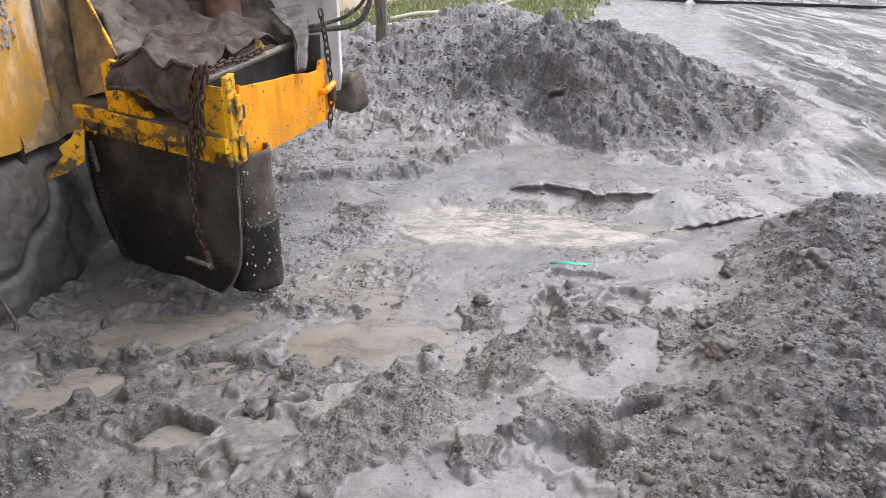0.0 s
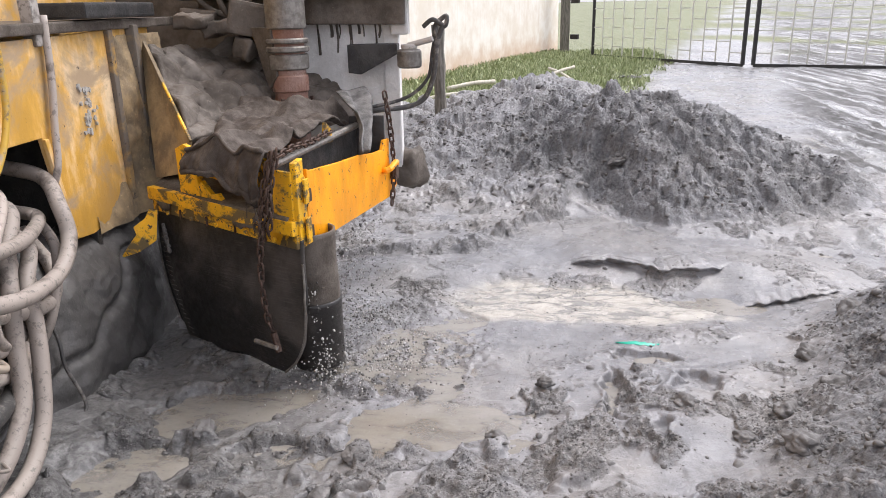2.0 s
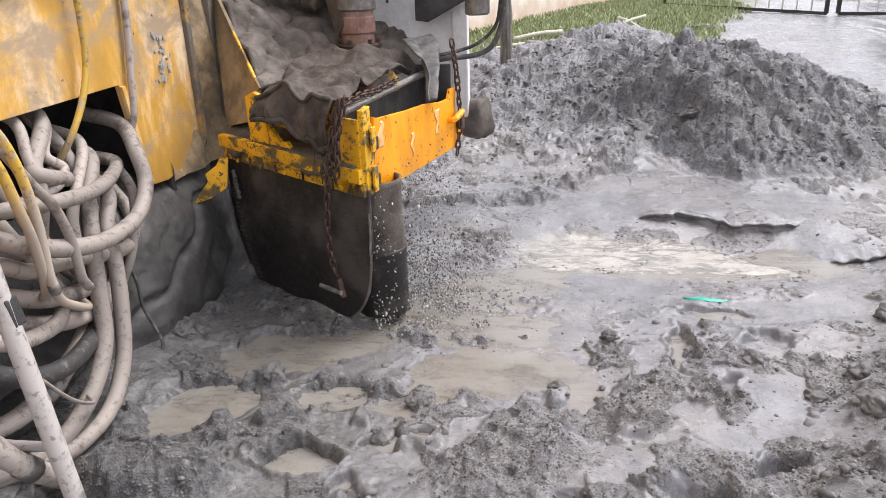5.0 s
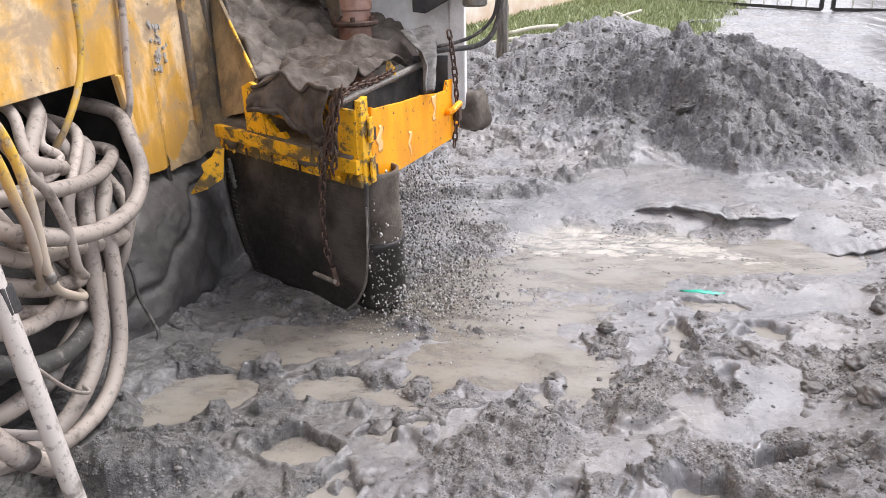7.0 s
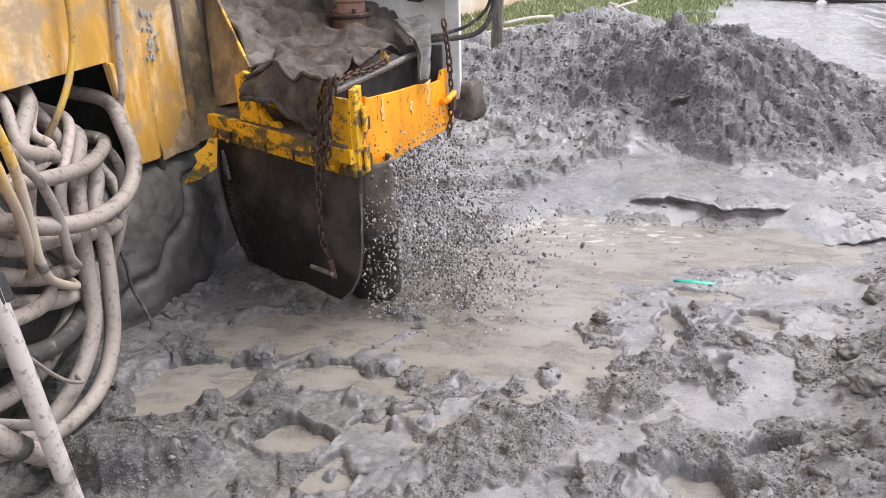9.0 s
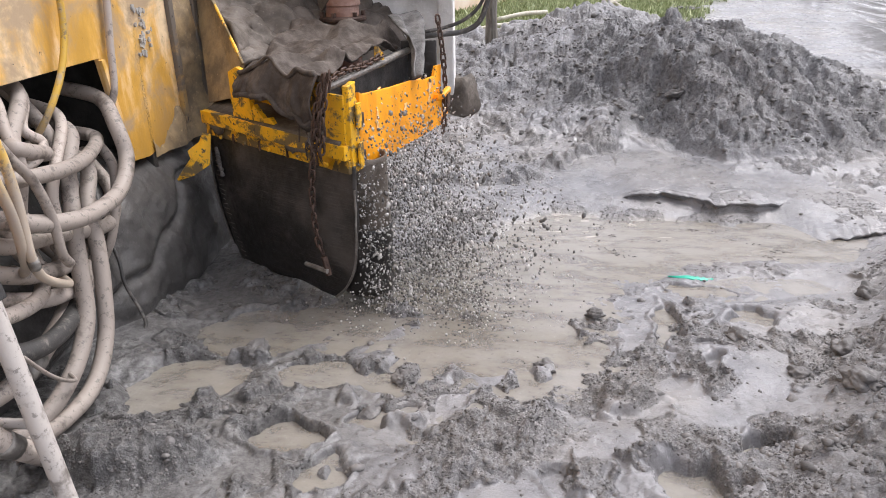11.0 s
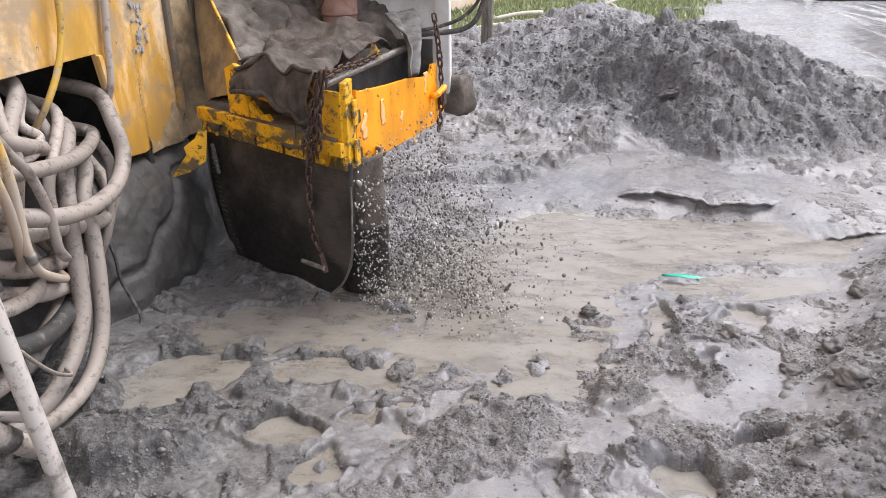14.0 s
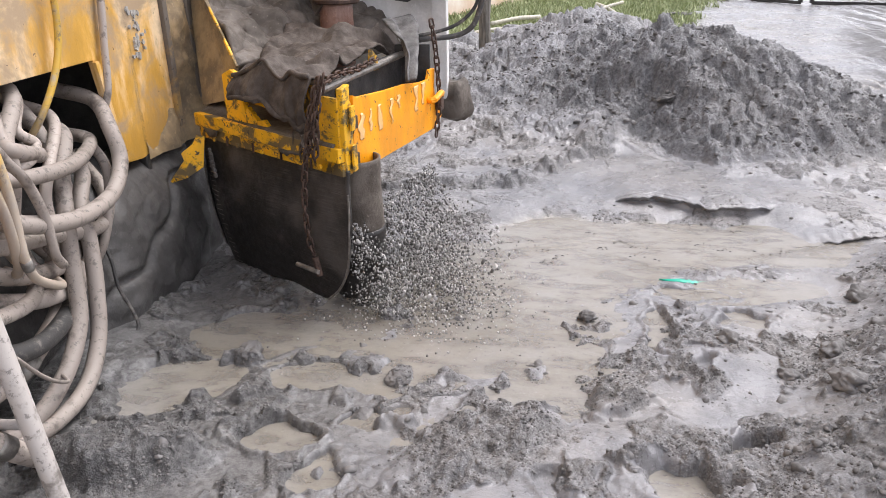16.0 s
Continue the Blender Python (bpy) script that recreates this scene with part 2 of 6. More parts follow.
MUD = ground_material()
CAKE = mud_coat_material("caked_mud", (0.07, 0.057, 0.046), (0.15, 0.126, 0.105), 0.65, 0.3)
EARTH = mud_coat_material("brown_smeared_mud", (0.19, 0.146, 0.098), (0.4, 0.29, 0.16), 0.7, 0.25)
SKIRT = mud_coat_material("wet_grey_mud_coat", (0.058, 0.054, 0.051), (0.11, 0.105, 0.1), 0.5, 0.45)
WETCAKE = mud_coat_material("wet_dark_mud", (0.075, 0.061, 0.049), (0.165, 0.138, 0.115), 0.65, 0.3)
CLOD = mud_coat_material("mud_lumps", (0.085, 0.079, 0.075), (0.2, 0.188, 0.179), 0.6, 0.35)
YELLOW = paint_material("worn_yellow_paint", (0.72, 0.4, 0.075), (0.4, 0.29, 0.18), 0.46, 0.64, pale=(0.8, 0.63, 0.42), chips=0.67, size=2.4)
SMEARED = paint_material("mud_smeared_yellow", (0.5, 0.28, 0.05), (0.14, 0.116, 0.094), 0.3, 0.52, 0.6, pale=(0.3, 0.22, 0.13), chips=0.64, size=5.0)
FRAME = paint_material("muddy_yellow_frame", (0.95, 0.5, 0.012), (0.15, 0.105, 0.045), 0.47, 0.56, chips=0.6, size=8.0)
ORANGE = paint_material("orange_yellow_plate", (1.0, 0.38, 0.004), (0.4, 0.24, 0.07), 0.7, 0.84, 0.4, pale=(1.0, 0.4, 0.008), chips=0.625)
RUBBER = rubber_material()
BURLAP = cloth_material("muddy_burlap", (0.062, 0.049, 0.041), (0.145, 0.12, 0.102), 260)
WOVEN = cloth_material("woven_sack", (0.1, 0.095, 0.09), (0.23, 0.22, 0.212), 150)
HOSE = hose_material("dusty_hose", (0.36, 0.308, 0.268), (0.15, 0.122, 0.103), 0.52)
HOSE_DARK = hose_material("black_hose", (0.05, 0.047, 0.045), (0.25, 0.225, 0.2), 0.52)
HOSE_YELLOW = hose_material("yellow_hose", (0.62, 0.38, 0.05), (0.4, 0.33, 0.24), 0.48, (0.36, 0.31, 0.265))
STEEL = steel_material("grimy_steel", (0.16, 0.145, 0.13), (0.3, 0.28, 0.255))
RUST = steel_material("rusty_chain_steel", (0.05, 0.03, 0.024), (0.13, 0.085, 0.065), 0.6, 0.5)
SILVER = steel_material("rubbed_steel", (0.42, 0.41, 0.4), (0.22, 0.21, 0.2), 0.35, 0.8)
GREY_PAINT = mud_coat_material("pale_grey_paint", (0.68, 0.66, 0.635), (0.85, 0.83, 0.81), 0.5)
REDPIPE = mud_coat_material("red_brown_pipe", (0.2, 0.095, 0.065), (0.32, 0.2, 0.16), 0.45)
# near-black: dark machine parts, and the painted shade inside the locker
DARK = mud_coat_material("dark_parts_and_shade", (0.018, 0.017, 0.017), (0.05, 0.047, 0.045), 0.6)
POLE = hose_material("mud_flecked_pole", (0.4, 0.365, 0.335), (0.14, 0.122, 0.105), 0.5)
WATER = water_material()
PRIMER = mud_coat_material("bared_primer", (0.3, 0.285, 0.27), (0.42, 0.4, 0.37))
DROPS = drop_material()
FILM = Mat("thin_muddy_film", 0.12, spec=0.6).done((0.85, 0.5, 0.2))
WALL = wall_material()
GRASS = leaf_material("grass_blades", (0.16, 0.2, 0.07), (0.42, 0.45, 0.25))
STICK = wood_material("pale_wood", (0.42, 0.38, 0.3), (0.6, 0.56, 0.48))
STAKE = wood_material("weathered_stake", (0.1, 0.09, 0.075), (0.22, 0.2, 0.17))
GREEN = Mat("green_plastic", 0.3).done((0.0, 0.36, 0.24))
GATE_DARK = steel_material("dark_gate_steel", (0.03, 0.028, 0.027), (0.07, 0.065, 0.06))
GATE_PALE = steel_material("cream_gate_bars", (0.5, 0.48, 0.42), (0.66, 0.63, 0.56), 0.5, 0.0)


# ---- shape helpers ----
def part(name, bm, material, parent=None, label="", smooth=False):
    me = bpy.data.meshes.new(name)
    bm.normal_update()
    bm.to_mesh(me)
    bm.free()
    me.materials.append(material)
    if smooth:
        me.shade_smooth()
    ob = new(name, me)
    ob.parent = parent
    if parent:
        ob.matrix_parent_inverse = parent.matrix_basis.inverted()
    return tagged(ob, label)


def thing(name, at, label, category, group=""):
    ob = new(name)
    ob.empty_display_size = 0.1
    ob.matrix_basis = pose(*at)
    return tagged(ob, label, category, group)


def block(bm, centre, size, turn=None, bevel=0.006, taper=1.0):
    """A bevelled block; turn is an Euler in degrees; taper narrows its top."""
    made = bmesh.ops.create_cube(bm, size=1.0)["verts"]
    for v in made:
        if v.co.z > 0:
            v.co.x *= taper
            v.co.y *= taper
    m = pose(*centre, *(turn or (0, 0, 0))) @ Matrix.Diagonal((*size, 1))
    bmesh.ops.transform(bm, matrix=m, verts=made)
    if bevel:
        edges = list({e for v in made for e in v.link_edges})
        bmesh.ops.bevel(bm, geom=edges, offset=bevel, segments=2, affect="EDGES", profile=0.6)
    return bm


def slab(bm, a, b, height, thick, bevel=0.004, lift=0.0):
    """An upright plate from a to b (both x, y, z of its lower edge)."""
    a, b = Vector(a), Vector(b)
    along = (b - a).normalized()
    side = along.cross(Vector((0, 0, 1))).normalized() * thick / 2
    up = Vector((0, 0, height))
    vs = [bm.verts.new(p) for p in (a - side, b - side, b + side, a + side, a - side + up, b - side + up, b + side + up, a + side + up)]
    fs = [bm.faces.new([vs[i] for i in q]) for q in ((3, 2, 1, 0), (4, 5, 6, 7), (0, 1, 5, 4), (1, 2, 6, 5), (2, 3, 7, 6), (3, 0, 4, 7))]
    if bevel:
        bmesh.ops.bevel(bm, geom=list({e for f in fs for e in f.edges}), offset=bevel, segments=2, affect="EDGES", profile=0.6)
    return bm


def prism(bm, outline, depth, bevel=0.0):
    """A flat plate: a closed outline of points, extruded along depth."""
    d = Vector(depth)
    lo = [bm.verts.new(p) for p in outline]
    hi = [bm.verts.new(Vector(p) + d) for p in outline]
    n = len(lo)
    bm.faces.new(lo[::-1]), bm.faces.new(hi)
    for i in range(n):
        bm.faces.new((lo[i], lo[(i + 1) % n], hi[(i + 1) % n], hi[i]))
    bmesh.ops.recalc_face_normals(bm, faces=bm.faces)
    if bevel:
        bmesh.ops.bevel(bm, geom=list(bm.edges), offset=bevel, segments=2, affect="EDGES", profile=0.6)
    return bm


def spline(points, steps):
    pts = [Vector(p) for p in points]
    pts = [pts[0] * 2 - pts[1]] + pts + [pts[-1] * 2 - pts[-2]]
    out = []
    for i in range(1, len(pts) - 2):
        a, b, c, d = pts[i - 1 : i + 3]
        for k in range(steps):
            t = k / steps
            out.append(0.5 * (2 * b + (c - a) * t + (2 * a - 5 * b + 4 * c - d) * t * t + (3 * b - a - 3 * c + d) * t ** 3))
    out.append(pts[-2])
    return out


def tube(bm, points, radius, sides=10, steps=7, smooth=True, wobble=0.0):
    """A tube along a smooth line through the points."""
    line = spline(points, steps) if smooth else [Vector(p) for p in points]
    side = None
    rings = []
    for i, p in enumerate(line):
        ahead = (line[min(i + 1, len(line) - 1)] - line[max(i - 1, 0)]).normalized()
        side = (side - ahead * side.dot(ahead)).normalized() if side else ahead.orthogonal().normalized()
        other = ahead.cross(side)
        r = radius * (1 + wobble * noise.noise(p * 9))
        rings.append([bm.verts.new(p + (side * math.cos(a) + other * math.sin(a)) * r) for a in (math.tau * k / sides for k in range(sides))])
    for a, b in zip(rings, rings[1:]):
        for k in range(sides):
            bm.faces.new((a[k], a[(k + 1) % sides], b[(k + 1) % sides], b[k]))
    bm.faces.new(rings[0][::-1]), bm.faces.new(rings[-1])
    return bm


def cyl(bm, a, b, radius, sides=20, bevel=0.004):
    a, b = Vector(a), Vector(b)
    d = (b - a).normalized()
    e = min(bevel, radius * 0.4)
    side = d.orthogonal().normalized()
    other = d.cross(side)
    rings = []
    for p, r in ((a, radius - e), (a + d * e, radius), (b - d * e, radius), (b, radius - e)):
        rings.append([bm.verts.new(p + (side * math.cos(t) + other * math.sin(t)) * r) for t in (math.tau * k / sides for k in range(sides))])
    for u, v in zip(rings, rings[1:]):
        for k in range(sides):
            bm.faces.new((u[k], u[(k + 1) % sides], v[(k + 1) % sides], v[k]))
    bm.faces.new(rings[0][::-1]), bm.faces.new(rings[-1])
    return bm


def patch(bm, surface, nu, nv, thick=0.0):
    """A grid surface(u, v) with u, v from 0 to 1, and a back side if it has a thickness."""
    front = [[bm.verts.new(surface(i / nu, j / nv)) for j in range(nv + 1)] for i in range(nu + 1)]
    for i in range(nu):
        for j in range(nv):
            bm.faces.new((front[i][j], front[i + 1][j], front[i + 1][j + 1], front[i][j + 1]))
    if thick:
        bm.normal_update()
        back = [[bm.verts.new(v.co - v.normal * thick) for v in row] for row in front]
        for i in range(nu):
            for j in range(nv):
                bm.faces.new((back[i][j], back[i][j + 1], back[i + 1][j + 1], back[i + 1][j]))
        rim = [(i, 0) for i in range(nu)] + [(nu, j) for j in range(nv)] + [(i, nv) for i in range(nu, 0, -1)] + [(0, j) for j in range(nv, 0, -1)]
        for (a, b), (c, d) in zip(rim, rim[1:] + rim[:1]):
            bm.faces.new((front[c][d], front[a][b], back[a][b], back[c][d]))
    return bm


def lump(bm, centre, size, seed, sub=2, rough=0.35):
    """A broken lump of mud."""
    made = bmesh.ops.create_icosphere(bm, subdivisions=sub, radius=1.0)["verts"]
    for v in made:
        p = v.co.copy()
        k = 1 + rough * noise.noise(p * 1.4 + Vector((seed * 3.7, seed, 0))) + 0.5 * rough * noise.noise(p * 3.6 + Vector((0, seed * 2.3, 5))) + (0.3 * rough * noise.noise(p * 9 + Vector((seed, 1, 2))) if sub > 3 else 0)
        v.co = Vector((p.x * size[0], p.y * size[1], p.z * size[2])) * k + Vector(centre)
    return bm


# ---- ground ----
def lattice(x, y, seed):
    """Smooth gradient noise on arrays, about -0.7 to 0.7."""
    x0, y0 = np.floor(x), np.floor(y)
    fx, fy = x - x0, y - y0

    def corner(ix, iy, dx, dy):
        h = np.sin(ix * 127.1 + iy * 311.7 + seed * 74.7) * 43758.5453
        a = (h - np.floor(h)) * math.tau
        return np.cos(a) * dx + np.sin(a) * dy

    u, v = fx ** 3 * (fx * (fx * 6 - 15) + 10), fy ** 3 * (fy * (fy * 6 - 15) + 10)
    lo = corner(x0, y0, fx, fy) * (1 - u) + corner(x0 + 1, y0, fx - 1, fy) * u
    hi = corner(x0, y0 + 1, fx, fy - 1) * (1 - u) + corner(x0 + 1, y0 + 1, fx - 1, fy - 1) * u
    return lo * (1 - v) + hi * v


def fbm(x, y, size, octaves, seed, gain=0.5):
    total, amp, f = 0.0, 1.0, 1.0 / size
    for k in range(octaves):
        total = total + amp * lattice(x * f + seed * 1.7, y * f - seed * 2.3, seed + k)
        amp, f = amp * gain, f * 2.03
    return total


def ease(v, lo, hi):
    t = np.clip((v - lo) / (hi - lo), 0, 1)
    return t * t * (3 - 2 * t)


def oval(x, y, cx, cy, a, b, turn=0.0):
    """1 in the middle of an oval, falling to 0 past its rim."""
    c, s = math.cos(radians(turn)), math.sin(radians(turn))
    dx, dy = (x - cx) * c + (y - cy) * s, -(x - cx) * s + (y - cy) * c
    return 1 - ease(np.sqrt((dx / a) ** 2 + (dy / b) ** 2), 0.55, 1.25)


def spoil(x, y):
    """The ground behind: a slope rising to the weeds, and on it a steep heap beside the road."""
    wob = 0.35 * fbm(x, y, 1.3, 3, 5)
    rise = np.interp(y, (4.9, 5.5, 6.0, 7.0, 8.0, 9.0, 9.8, 12.0), (0.0, 0.04, 0.12, 0.34, 0.58, 0.8, 0.76, 0.06))
    slope = rise * np.interp(x, (-4.0, -1.2, -0.27, 0.46, 0.9, 1.6, 2.4), (0.35, 0.55, 0.74, 1.06, 0.95, 0.5, 0.0))
    nose = x - (0.93 + 0.2 * (7.2 - y)) + 0.4 * wob
    front, right = 0.57 * np.maximum(7.1 + 0.4 * wob - y, 0), 0.42 * np.maximum(x - 1.25 + 0.3 * wob, 0)
    cone = 0.98 - np.sqrt(front ** 2 + right ** 2 + 0.012) - 0.75 * np.maximum(-nose, 0) - 0.6 * np.maximum(y - 7.3, 0)
    cone = np.maximum(cone, 0.35 * np.minimum(cone + 0.17, 0.2))
    return slope, np.maximum(cone, 0)


def bank_line(x, y):
    """How far a place lies beyond the edge of the trodden bank across the silt."""
    return y - np.interp(x, (-2.0, -0.52, 0.07, 0.62, 0.9, 1.2), (4.75, 4.85, 5.26, 6.04, 6.7, 7.6)) + 0.3 * fbm(x, y, 0.45, 4, 55)


def zones(x, y):
    """Where the mud is silted smooth, crumbled into lumps, or overgrown."""
    wob = 0.35 * fbm(x, y, 1.3, 3, 5)
    # the heap of broken mud on the near right
    side = x - np.interp(y, (1.0, 1.87, 2.36, 2.88, 3.67, 4.26, 4.63), (0.4, 0.55, 0.78, 1.06, 1.5, 1.88, 2.9))
    heap = ease(side + 0.3 * wob, -0.12, 0.6) * (1 - ease(y + 0.15 * x + wob * 0.3, 4.4, 5.1)) * ease(y + wob, 0.4, 1.8) * (1 - ease(x + wob, 4.2, 6.0))
    slope, cone = spoil(x, y)
    past = bank_line(x, y)
    bank = 0.07 * ease(past, -0.08, 0.14) * (1 - 0.75 * ease(past, 0.15, 0.9)) * ease(x, -2, -1.2) * (1 - ease(x, 0.8, 1.1))
    ridge = np.maximum(slope, cone) + bank
    stream = np.exp(-((y - np.interp(x, (-1.2, -0.6, 0.0, 0.9, 1.6, 2.6), (3.3, 3.75, 4.2, 4.2, 4.25, 4.7))) / 0.34) ** 2) * ease(x, -1.3, -0.5) * (1 - 0.7 * ease(x, 1.3, 2.2))
    flat = np.maximum(oval(x, y, -0.05, 3.62, 0.8, 0.36, 12), 0.85 * oval(x + 0.3 * wob, y, 0.98, 3.6, 0.42, 0.2, 15)) * (1 - heap)
    silt = ease(y, 4.5, 4.8) * (1 - ease(past, -0.08, 0.04)) * ease(x, -1.6, -0.9) * (1 - ease(x, 1.5, 2.2)) * (1 - ease(cone, 0.0, 0.06))
    road = ease(x + wob - 0.32 * (y - 6), 2.1, 3.1) * ease(y, 4.7, 5.6) * (1 - ease(cone, 0.0, 0.05))
    return heap, ridge, stream, silt, road, flat


def tongue(x, y):
    """The pale sandy tongue washed out below the undercut edge."""
    wob = 0.3 * fbm(x, y, 0.5, 3, 47)
    top = np.interp(x, (-0.5, 0.06, 0.4, 0.8, 1.31, 1.6), (4.35, 4.66, 4.62, 4.5, 4.15, 4.0))
    low = np.interp(x, (-0.5, -0.1, 0.64, 1.31, 1.6), (4.3, 3.98, 3.92, 4.0, 3.98))
    return ease(y + wob * 0.5, low, low + 0.12) * (1 - ease(y + wob * 0.3, top - 0.08, top + 0.02)) * ease(x + wob, -0.5, -0.2) * (1 - ease(x, 1.3, 1.6))


def pit(x, y, cx, cy, a, b, turn):
    """A steep-sided hollow with a pushed-up rim: 1 on its floor, below 0 on its rim."""
    c, s = math.cos(radians(turn)), math.sin(radians(turn))
    dx, dy = (x - cx) * c + (y - cy) * s, -(x - cx) * s + (y - cy) * c
    r = np.sqrt((dx / a) ** 2 + (dy / b) ** 2)
    return 1 - ease(r, 0.72, 1.02) - 0.3 * np.exp(-((r - 1.2) / 0.16) ** 2)


def clumps(x, y):
    """Where crumbs lie heaped on the smooth silted mud, with clear outlines."""
    wx, wy = x + 0.06 * lattice(x * 8, y * 8, 51), y + 0.06 * lattice(x * 8 + 4, y * 8, 52)
    spots = 0.85 * ease(fbm(wx, wy, 0.38, 4, 81, 0.6), 0.03, 0.22)
    for cx, cy, a, b, turn in ((-0.22, 2.22, 0.34, 0.2, 25), (0.26, 2.58, 0.13, 0.12, -20), (0.6, 2.72, 0.08, 0.2, 14), (0.48, 2.3, 0.12, 0.1, 40), (-1.47, 1.98, 0.3, 0.2, 15), (-1.12, 2.42, 0.12, 0.1, 30), (-0.62, 3.25, 0.2, 0.1, -25), (0.55, 3.1, 0.07, 0.22, 0)):
        spots = np.maximum(spots, oval(wx, wy, cx, cy, a, b, turn))
    return spots


LIPS = ((((0.38, 0.5, 0.67, 0.98, 1.2, 1.5), (4.68, 4.7, 4.74, 4.57, 4.6, 4.66)), 0.36, 1.5, 0.05), (((1.4, 1.6, 1.9, 2.2), (4.2, 4.25, 4.36, 4.5)), 1.35, 2.2, 0.03))


def height(x, y):
    heap, ridge, stream, silt, road, flat = zones(x, y)
    slope, cone = spoil(x, y)
    near = ease(y, 0.2, 1.2) * (1 - ease(y, 9, 14))
    sand = tongue(x, y)
    rough = np.clip(1 - 0.85 * silt - 0.7 * stream - 0.75 * road - 0.65 * flat, 0.1, 1)
    h = 0.012 + 0.045 * fbm(x, y, 0.75, 2, 2) * rough
    h = h + 0.24 * heap + ridge + 0.05 * silt
    h = h - 0.05 * stream - 0.03 * flat * (1 - stream)
    wash = oval(x, y, -0.7, 2.78, 1.1, 0.7, 8) * (1 - ease(x, 0.25, 0.65))
    h = h - 0.036 * wash
    # the sandy tongue, ribbed by the water that ran over it
    rib = fbm(x * 0.5 + y * 0.55, y * 1.3 - x * 0.35, 0.11, 3, 63)
    h = h * (1 - sand) + sand * (-0.016 - 0.012 * ease(y, 4.3, 4.0) + 0.014 * np.abs(rib))
    # tracks, prints and pools
    pooled = x * 0
    px, py = x + 0.1 * fbm(x, y, 0.2, 4, 3), y + 0.1 * fbm(x, y, 0.2, 4, 8)
    for cx, cy, a, b, turn, deep in (
        (-0.4, 2.88, 0.4, 0.2, 8, 0.042), (-0.62, 2.66, 0.22, 0.13, 20, 0.036), (-1.55, 2.52, 0.27, 0.2, 30, 0.036),
        (-1.3, 3.0, 0.42, 0.2, 20, 0.03), (-1.0, 2.18, 0.15, 0.085, -8, 0.075), (-0.95, 2.62, 0.2, 0.12, 10, 0.032),
        (0.5, 3.12, 0.05, 0.23, -2, 0.045), (0.66, 2.8, 0.05, 0.14, 14, 0.04), (0.45, 2.08, 0.17, 0.15, -20, 0.07),
        (0.68, 2.31, 0.11, 0.08, 10, 0.06), (0.08, 3.02, 0.17, 0.022, 35, 0.03), (-0.66, 2.36, 0.12, 0.06, 30, 0.035)):
        dip = pit(px, py, cx, cy, a, b, turn)
        h = h - deep * dip
        if a > 0.12:
            pooled = np.maximum(pooled, dip)
    for cx, cy, a, b, turn, deep in (
        (-0.3, 2.42, 0.09, 0.05, 60, 0.025), (0.9, 3.25, 0.16, 0.08, 10, 0.04), (0.72, 3.52, 0.2, 0.06, 0, 0.03),
        (-0.78, 2.0, 0.12, 0.07, 40, 0.035), (0.02, 2.0, 0.14, 0.06, -30, 0.035), (0.25, 2.85, 0.06, 0.03, 10, 0.02)):
        h = h - deep * pit(px, py, cx, cy, a, b, turn)
    for cx, cy, a, b, turn, up in (
        (-1.47, 2.0, 0.26, 0.16, 15, 0.1), (-0.62, 2.67, 0.08, 0.03, 10, 0.045), (-0.81, 2.46, 0.06, 0.04, 0, 0.04),
        (-0.57, 2.35, 0.035, 0.06, 0, 0.045), (-1.29, 2.74, 0.075, 0.045, 20, 0.06), (-0.72, 3.2, 0.13, 0.05, -25, 0.045),
        (0.18, 3.22, 0.05, 0.05, 0, 0.03), (-0.04, 2.7, 0.05, 0.05, 0, 0.04), (-0.22, 2.3, 0.26, 0.14, 25, 0.05),
        (0.28, 2.55, 0.13, 0.1, -20, 0.055), (-0.4, 2.1, 0.22, 0.1, 5, 0.03), (-1.18, 2.42, 0.1, 0.05, 30, 0.045), (-2.0, 2.9, 0.25, 0.5, 0, 0.03)):
        h = h + up * oval(px, py, cx, cy, a, b, turn)
    # the undercut lips beyond the stream
    for line, x0, x1, up in LIPS:
        lip = np.interp(x, *line) + 0.09 * fbm(x, y * 0 + 2, 0.35, 3, 4) + 0.05
        span = ease(x, x0, x0 + 0.2) * (1 - ease(x, x1 - 0.3, x1))
        h = h + up * span * ease(y, lip - 0.015, lip + 0.02) * (1 - ease(y, lip + 0.1, lip + 0.9))
    # crumbs: broken mud, coarse on the heaps and finer between the pools
    crumb = np.clip(0.8 * heap + 0.85 * ease(cone, 0.02, 0.2) + 0.5 * ease(ridge, 0.04, 0.2) + 0.05 + 0.5 * clumps(x, y), 0, 1) * np.clip(1 - 0.95 * silt - 0.8 * stream - 0.9 * road - 0.75 * flat - sand, 0.04, 1)
    crumb = crumb * (1 - 0.5 * np.clip(pooled, 0, 1)) * (1 - 0.15 * wash)
    wx, wy = x + 0.035 * lattice(x * 9, y * 9, 51), y + 0.035 * lattice(x * 9 + 4, y * 9, 52)
    big = np.maximum(fbm(wx, wy, 0.2, 3, 11) - 0.02, 0)
    small = np.maximum(fbm(wx, wy, 0.065, 2, 23), 0)
    crease = np.exp(-(fbm(wx, wy, 0.26, 2, 61) / 0.03) ** 2)
    gritty = np.clip(heap + clumps(x, y), 0, 1)
    soft = 1 - 0.55 * ease(cone, 0.05, 0.3)
    h = h + near * crumb * soft * ((0.1 + 0.05 * heap) * big + gritty * (0.04 * small + 0.014 * fbm(wx, wy, 0.03, 2, 27) * (1 - ease(y, 3.4, 4.6))) * (1 - ease(y, 5.5, 7.0)) - 0.02 * crease - 0.012)
    # torn crusts: thin plates of mud with broken edges
    torn = near * np.clip(crumb * 1.3, 0, 1) * (1 - heap * 0.5)
